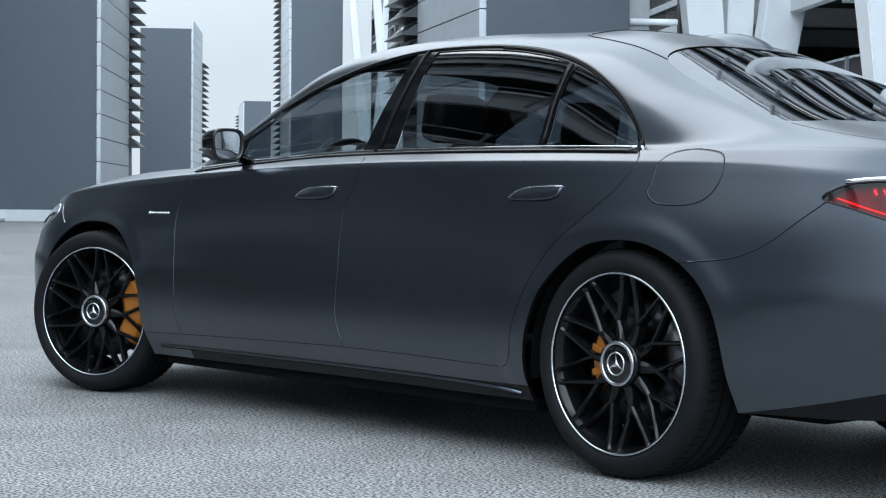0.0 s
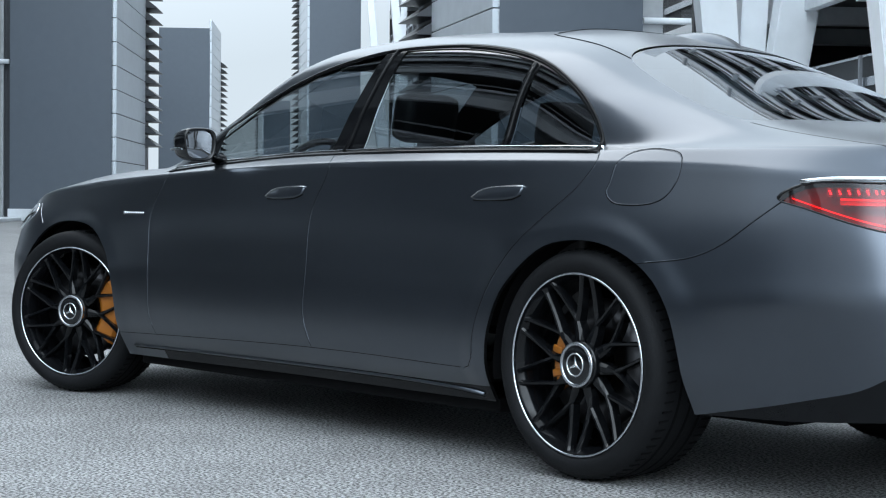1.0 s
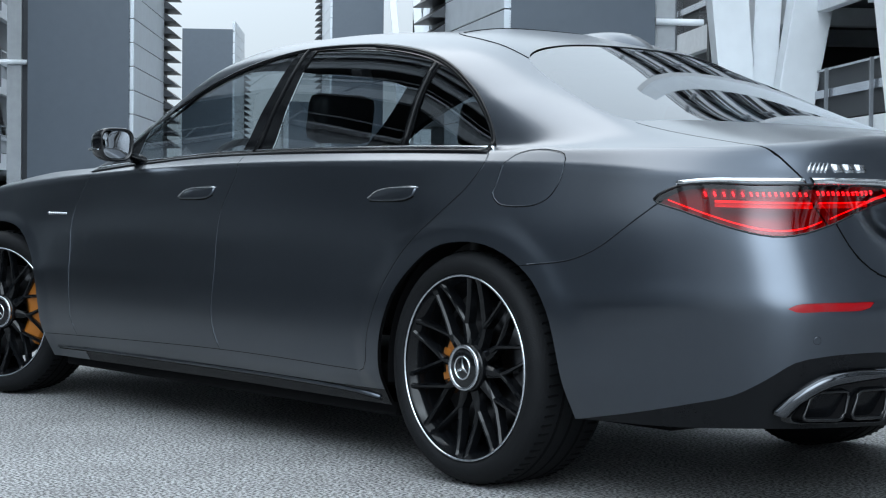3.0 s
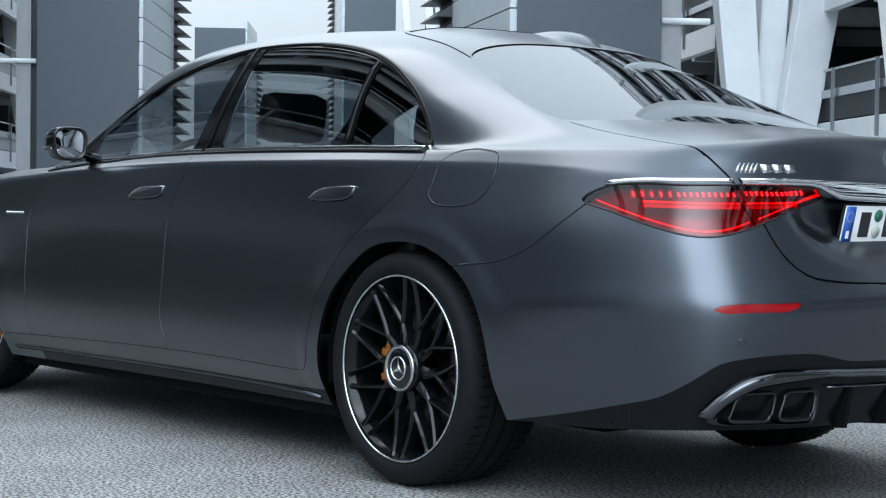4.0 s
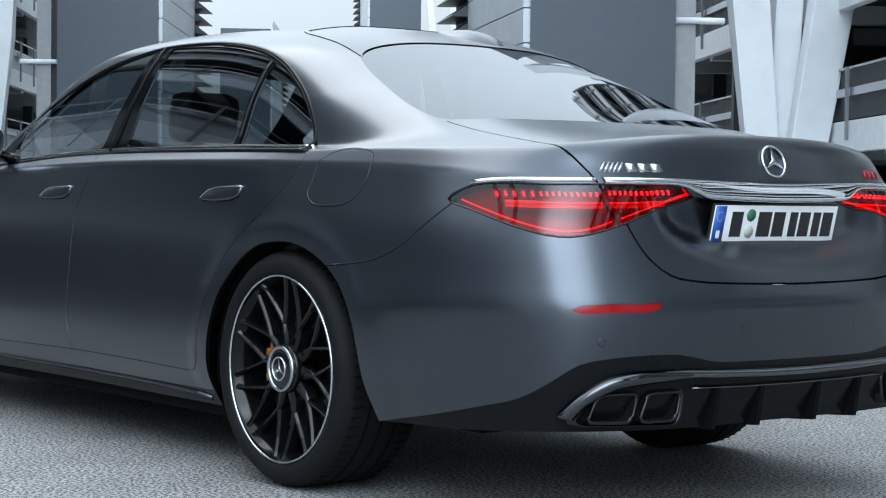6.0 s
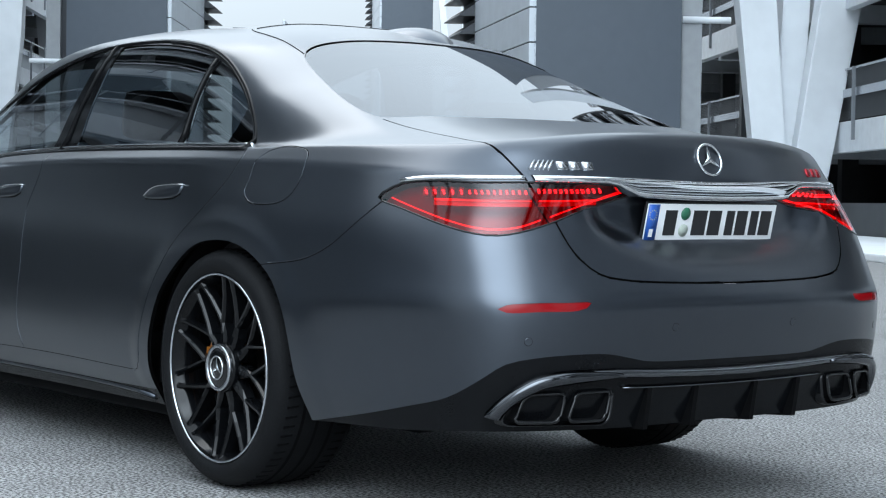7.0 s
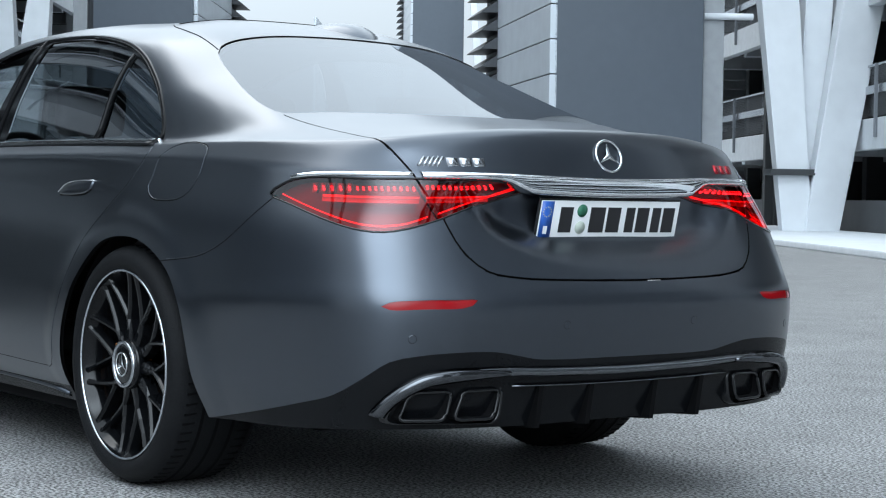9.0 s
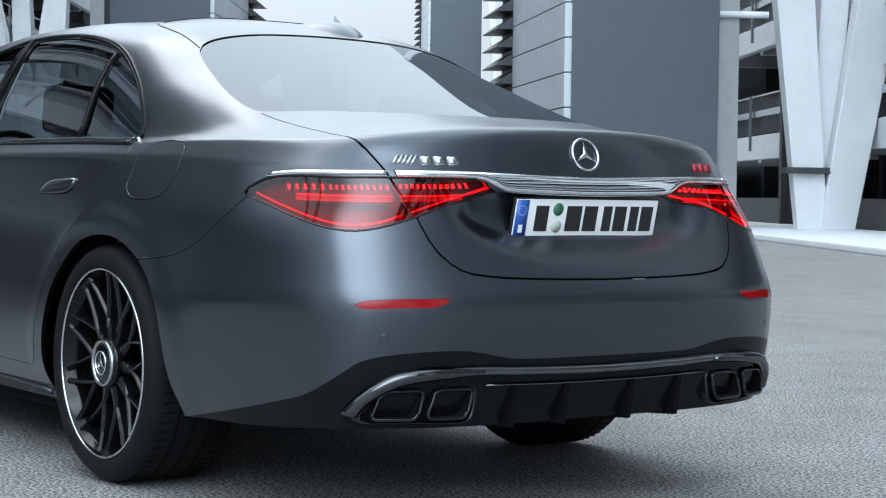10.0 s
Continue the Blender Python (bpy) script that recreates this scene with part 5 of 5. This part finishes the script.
# tail lamps: red lens over a dark housing, light guides and LEDs
for sign, side in ((-1, "left"), (1, "right")):
    corner_at = lambda h, z, o=0.0: on_corner(h, z, o, sign)
    lamp = thing("tail_lamp", "", "")
    lamp.parent = car
    lamp["label"] = "lit red tail lamp with clear red lens"
    lens = lifted("lens", groups["lamp_outer", side], -.001, LENS, "clear red lens", lamp)
    lens_lid = lifted("lid_lens", groups["lamp_inner", side], -.001, LENS, "clear red lens", lamp)
    lifted("housing", groups["lamp_outer", side] + groups["lamp_inner", side], -.034, LAMP_DARK, "dark red housing", lamp)
    bm = bmesh.new()
    rim = LAMP + LAMP[:1]
    strip(bm, rim, .005, .003, corner_at, .001)
    part("rim_seal", bm, BLACK, lamp)
    bm = bmesh.new()
    lower = fair([(-.055, .889), (.0, .868), (.107, .832), (.19, .812), (.252, .808), (.311, .816), (.36, .834)], .03)
    strip(bm, lower, .0030, -.010, corner_at)
    strip(bm, fair([(.385, .842), (.45, .868), (.52, .893), (.59, .914)], .03), .0030, -.010, corner_at)
    part("outline_guide", bm, LED_SOFT, lamp, "glowing outline guide")
    bm = bmesh.new()
    strip(bm, fair([(.07, .880), (.16, .878), (.25, .877), (.335, .877)], .03), .019, -.014, corner_at)
    strip(bm, fair([(.352, .876), (.42, .877), (.50, .882)], .03), .014, -.014, corner_at)
    part("light_bar", bm, LAMP_RED, lamp)
    bm = bmesh.new()
    strip(bm, fair([(.07, .887), (.16, .886), (.25, .885), (.335, .885)], .03), .003, -.011, corner_at)
    strip(bm, fair([(.352, .884), (.42, .885), (.50, .889)], .03), .003, -.011, corner_at)
    part("light_bar_edge", bm, LED_SOFT, lamp)
    spots = list(np.linspace(.045, .145, 5)) + list(np.linspace(.168, .318, 10)) + list(np.linspace(.352, .51, 12))
    for k, h in enumerate(spots):
        z = .907 + (.004 if h > .35 else 0)
        for dz, tall in ((.0030, .0030), (-.0035, .0042)):
            bm = bmesh.new()
            strip(bm, [(h - .0020 - dz * .4, z + dz), (h + .0020 - dz * .4, z + dz)], tall, -.008, corner_at)
            part("led", bm, LED, lamp)
        bm = bmesh.new()
        wide = .0075 if k < 5 else .0030
        strip(bm, [(h - wide, z - .001), (h + wide, z - .001)], .026 if k < 5 else .010, -.013, corner_at)
        part("led_cup", bm, LAMP_DARK if k < 5 else LAMP_RED, lamp)
    lifted("reflector", groups["reflector", side], -.002, REFLECTOR, "red reflector", bumper_ob)
# parking sensors
for y, z in ((-.695, .517), (-.246, .546), (.225, .546), (.695, .517)):
    p, o = on_tail(y, z), on_tail(y, z, .01)
    n = (o - p).normalized()
    m = Matrix.Translation(p) @ n.to_track_quat("Z", "Y").to_matrix().to_4x4()
    bm = bmesh.new()
    lathe(bm, [(0, .0009), (.0095, .0008), (.0105, .0002)], m, 24)
    ob = part("parking_sensor", bm, PAINT, bumper_ob, smooth=False)
    bm = bmesh.new()
    lathe(bm, [(.0108, .0004), (.0113, .0005), (.0116, .0002)], m, 24)
    part("sensor_ring", bm, DARK, ob)

# apron: gloss blade, exhaust tips, diffuser fins
def rounded(poly, r, steps=4):
    """A polygon with rounded corners."""
    out = []
    k = len(poly)
    for i in range(k):
        p, q, n = Vector(poly[i - 1]), Vector(poly[i]), Vector(poly[(i + 1) % k])
        a, b = q + (p - q).normalized() * r, q + (n - q).normalized() * r
        for t in np.linspace(0, 1, steps):
            out.append(tuple(a * (1 - t) ** 2 + q * 2 * t * (1 - t) + b * t ** 2))
    return out


bm = bmesh.new()
half = [(-.748, .328), (-.734, .354), (-.704, .384), (-.665, .410), (-.60, .424), (-.45, .429), (-.31, .424), (-.15, .420)]
strip(bm, fair(half + [(0, .418)] + [(-a, b) for a, b in half[::-1]], .03), .022, .022, on_tail)
part("gloss_blade", bm, DARK_CHROME, apron_ob, "gloss black blade that bends down at its ends")
for sign in (-1, 1):
    high = curve([(.772, .292), (.764, .325), (.745, .362), (.714, .396), (.67, .423), (.60, .438), (.50, .439), (.42, .434), (.35, .43)], [4] * 7)
    low = curve([(.728, .288), (.729, .316), (.719, .342), (.695, .368), (.653, .392), (.585, .405), (.50, .414), (.42, .421), (.35, .43)], [4] * 7)
    bm = bmesh.new()
    rows = [[bm.verts.new(on_tail(sign * (p[0] + (q[0] - p[0]) * t), p[1] + (q[1] - p[1]) * t, o)) for t, o in ((0, -.004), (.06, .022), (.3, .028), (.7, .028), (.94, .022), (1, -.004))] for p, q in zip(high, low)]
    for p, n in zip(rows, rows[1:]):
        for j in range(5):
            bm.faces.new((p[j], p[j + 1], n[j + 1], n[j]))
    bm.faces.new(rows[0])
    bm.faces.new(rows[-1][::-1])
    bmesh.ops.recalc_face_normals(bm, faces=bm.faces)
    part("blade_end", bm, BLADE_BLACK, apron_ob, "gloss black end of the blade")
bm = bmesh.new()
strip(bm, fair([(-.40, .388), (-.2, .384), (0, .383), (.2, .384), (.40, .388)], .05), .005, .012, on_tail)
part("thin_blade", bm, DARK_CHROME, apron_ob)
for sign in (-1, 1):
    tips = thing("exhaust_trim", "", "")
    tips.parent = apron_ob
    tips["label"] = "gloss black twin exhaust trim"
    bm = bmesh.new()
    big = [(sign * a, b) for a, b in rounded([(.752, .293), (.700, .392), (.412, .390), (.428, .285)], .035, 6)]
    rows = [[bm.verts.new(Vector((on_tail(y, .345).x + x, cy + (y - cy) * q, .34 + (z - .34) * q))) for y, z in big] for cy in (sign * .585,) for x, q in ((-.10, 1.0), (.008, 1.0), (.014, .97), (.010, .93), (-.06, .90))]
    k = len(big)
    for lo, hi in zip(rows, rows[1:]):
        for i in range(k):
            bm.faces.new((lo[i], lo[(i + 1) % k], hi[(i + 1) % k], hi[i]))
    bm.faces.new(rows[-1])
    bmesh.ops.recalc_face_normals(bm, faces=bm.faces)
    part("surround", bm, BLACK, tips)
    for quad in ([(.718, .304), (.686, .376), (.579, .378), (.600, .302)], [(.574, .303), (.548, .377), (.434, .378), (.456, .301)]):
        ring = [(sign * a, b) for a, b in rounded(quad, .020, 5)]
        bm = bmesh.new()
        tube(bm, [Vector((on_tail(y, .345).x + .018, y, z)) for y, z in ring], .0052, 8, True)
        part("tip_rim", bm, BLACK, tips, "gloss dark rim")
        bm = bmesh.new()
        cy, cz = sum(p[0] for p in ring) / len(ring), sum(p[1] for p in ring) / len(ring)
        rows = [[bm.verts.new(Vector((on_tail(y, .345).x + x, cy + (y - cy) * q, cz + (z - cz) * q))) for y, z in ring] for x, q in ((-.058, 1.06), (.014, 1.04), (.021, 1.0), (.014, .93), (-.05, .86))]
        for lo, hi in zip(rows, rows[1:]):
            for i in range(len(ring)):
                bm.faces.new((lo[i], lo[(i + 1) % len(ring)], hi[(i + 1) % len(ring)], hi[i]))
        bm.faces.new(rows[-1])
        bmesh.ops.recalc_face_normals(bm, faces=bm.faces)
        part("tip_mouth", bm, DARK, tips)
for y in (-.30, -.12, .12, .30):
    bm = bmesh.new()
    prism(bm, [(.85, .24), (1.205, .265), (1.225, .385), (.85, .36)], y - .008, y + .008, Matrix.Identity(4))
    bmesh.ops.recalc_face_normals(bm, faces=bm.faces)
    part("diffuser_fin", bm, DARK, apron_ob, "black diffuser fin", smooth=False)

# aerial fin on the roof
bm = bmesh.new()
rows = []
for u in np.linspace(0, 1, 17):
    half, rise_z = .004 + .046 * math.sin(math.pi * u ** .85) ** .7, .030 * math.sin(math.pi * u ** 1.5) ** .8
    rows.append([bm.verts.new(on_top(-.58 + .33 * u, .14 + 2 * v * half) + Z * (rise_z * (1 - abs(v) ** 2.5) - .0015)) for v in np.linspace(-1, 1, 11)])
for p, n in zip(rows, rows[1:]):
    for j in range(10):
        bm.faces.new((p[j], n[j], n[j + 1], p[j + 1]))
bmesh.ops.recalc_face_normals(bm, faces=bm.faces)
part("aerial_fin", bm, PAINT, car, "small painted roof aerial")
# sunroof edge
bm = bmesh.new()
tube(bm, [on_top(x, y, .001) for x, y in fair([(-.62, -.42), (-.60, -.2), (-.60, 0), (-.60, .2), (-.62, .42)], .05)], .002, 6)
part("roof_joint", bm, DARK, car)
for sgn in (-1, 1):
    bm = bmesh.new()
    tube(bm, [on_top(x, sgn * y, .0005) for x, y in fair([(-.175, .516), (-.30, .503), (-.44, .490), (-.56, .468), (-.62, .44)], .04)], .0017, 6)
    part("roof_seam", bm, DARK, car)


# ---- cabin ----
def seat(x, y, w, name, back_tilt, head_z):
    s = thing(name, "", "")
    s.parent = car
    s["label"] = "dark leather seat with headrest"
    bm = bmesh.new()
    box(bm, (x - .55, y - w / 2, .40), (x, y + w / 2, .58), .05)
    part("cushion", bm, LEATHER, s)
    bm = bmesh.new()
    box(bm, (-.07, -w / 2, 0), (.08, w / 2, head_z - .66), .05, Matrix.Translation((x, y, .5)) @ Matrix.Rotation(back_tilt, 4, "Y"))
    part("backrest", bm, LEATHER, s)
    bm = bmesh.new()
    box(bm, (-.05, -.135, 0), (.06, .135, .19), .045, Matrix.Translation((x + math.sin(back_tilt) * (head_z - .60), y, head_z - .12)) @ Matrix.Rotation(back_tilt * .6, 4, "Y"))
    part("headrest", bm, LEATHER, s)


seat(-1.62, -.38, .50, "front_seat", .32, 1.22)
seat(-1.62, .38, .50, "front_seat", .32, 1.22)
seat(-.52, -.38, .52, "rear_seat", .42, 1.17)
seat(-.52, .38, .52, "rear_seat", .42, 1.17)
bm = bmesh.new()
box(bm, (-2.75, -.72, .72), (-2.30, .72, .985), .08)
part("dashboard", bm, LEATHER, car)
bm = bmesh.new()
box(bm, (-.30, -.66, .80), (.42, .66, 1.055), .05)
part("parcel_shelf", bm, LEATHER, car)
for sgn in (-1, 1):
    bm = bmesh.new()
    box(bm, (-2.5, sgn * .77 - .035, .45), (-.1, sgn * .77 + .035, 1.005), .03)
    part("door_trim", bm, LEATHER, car)
bm = bmesh.new()
wheel_m = Matrix.Translation((-2.13, -.38, .95)) @ Matrix.Rotation(radians(-65), 4, "Y")
tube(bm, [wheel_m @ Vector((.185 * math.cos(a), .185 * math.sin(a), 0)) for a in np.linspace(0, 2 * math.pi, 37)[:-1]], .015, 8, True)
for a in (0.3, 2.84, -math.pi / 2):
    tube(bm, [wheel_m @ Vector((.03 * math.cos(a), .03 * math.sin(a), -.02)), wheel_m @ Vector((.185 * math.cos(a), .185 * math.sin(a), 0))], .014, 6)
part("steering_wheel", bm, LEATHER, car)

# tray under the body, narrow between the wheels of each axle
for x0, x1, w, low in ((-3.95, -2.78, .60, .16), (-2.78, -.47, .82, .16), (-.47, .55, .58, .20), (.55, 1.0, .60, .255)):
    bm = bmesh.new()
    box(bm, (x0, -w, low), (x1 - .004, w, low + .05), .01)
    part("underbody_tray", bm, DARK, car, "black underbody tray", smooth=False)
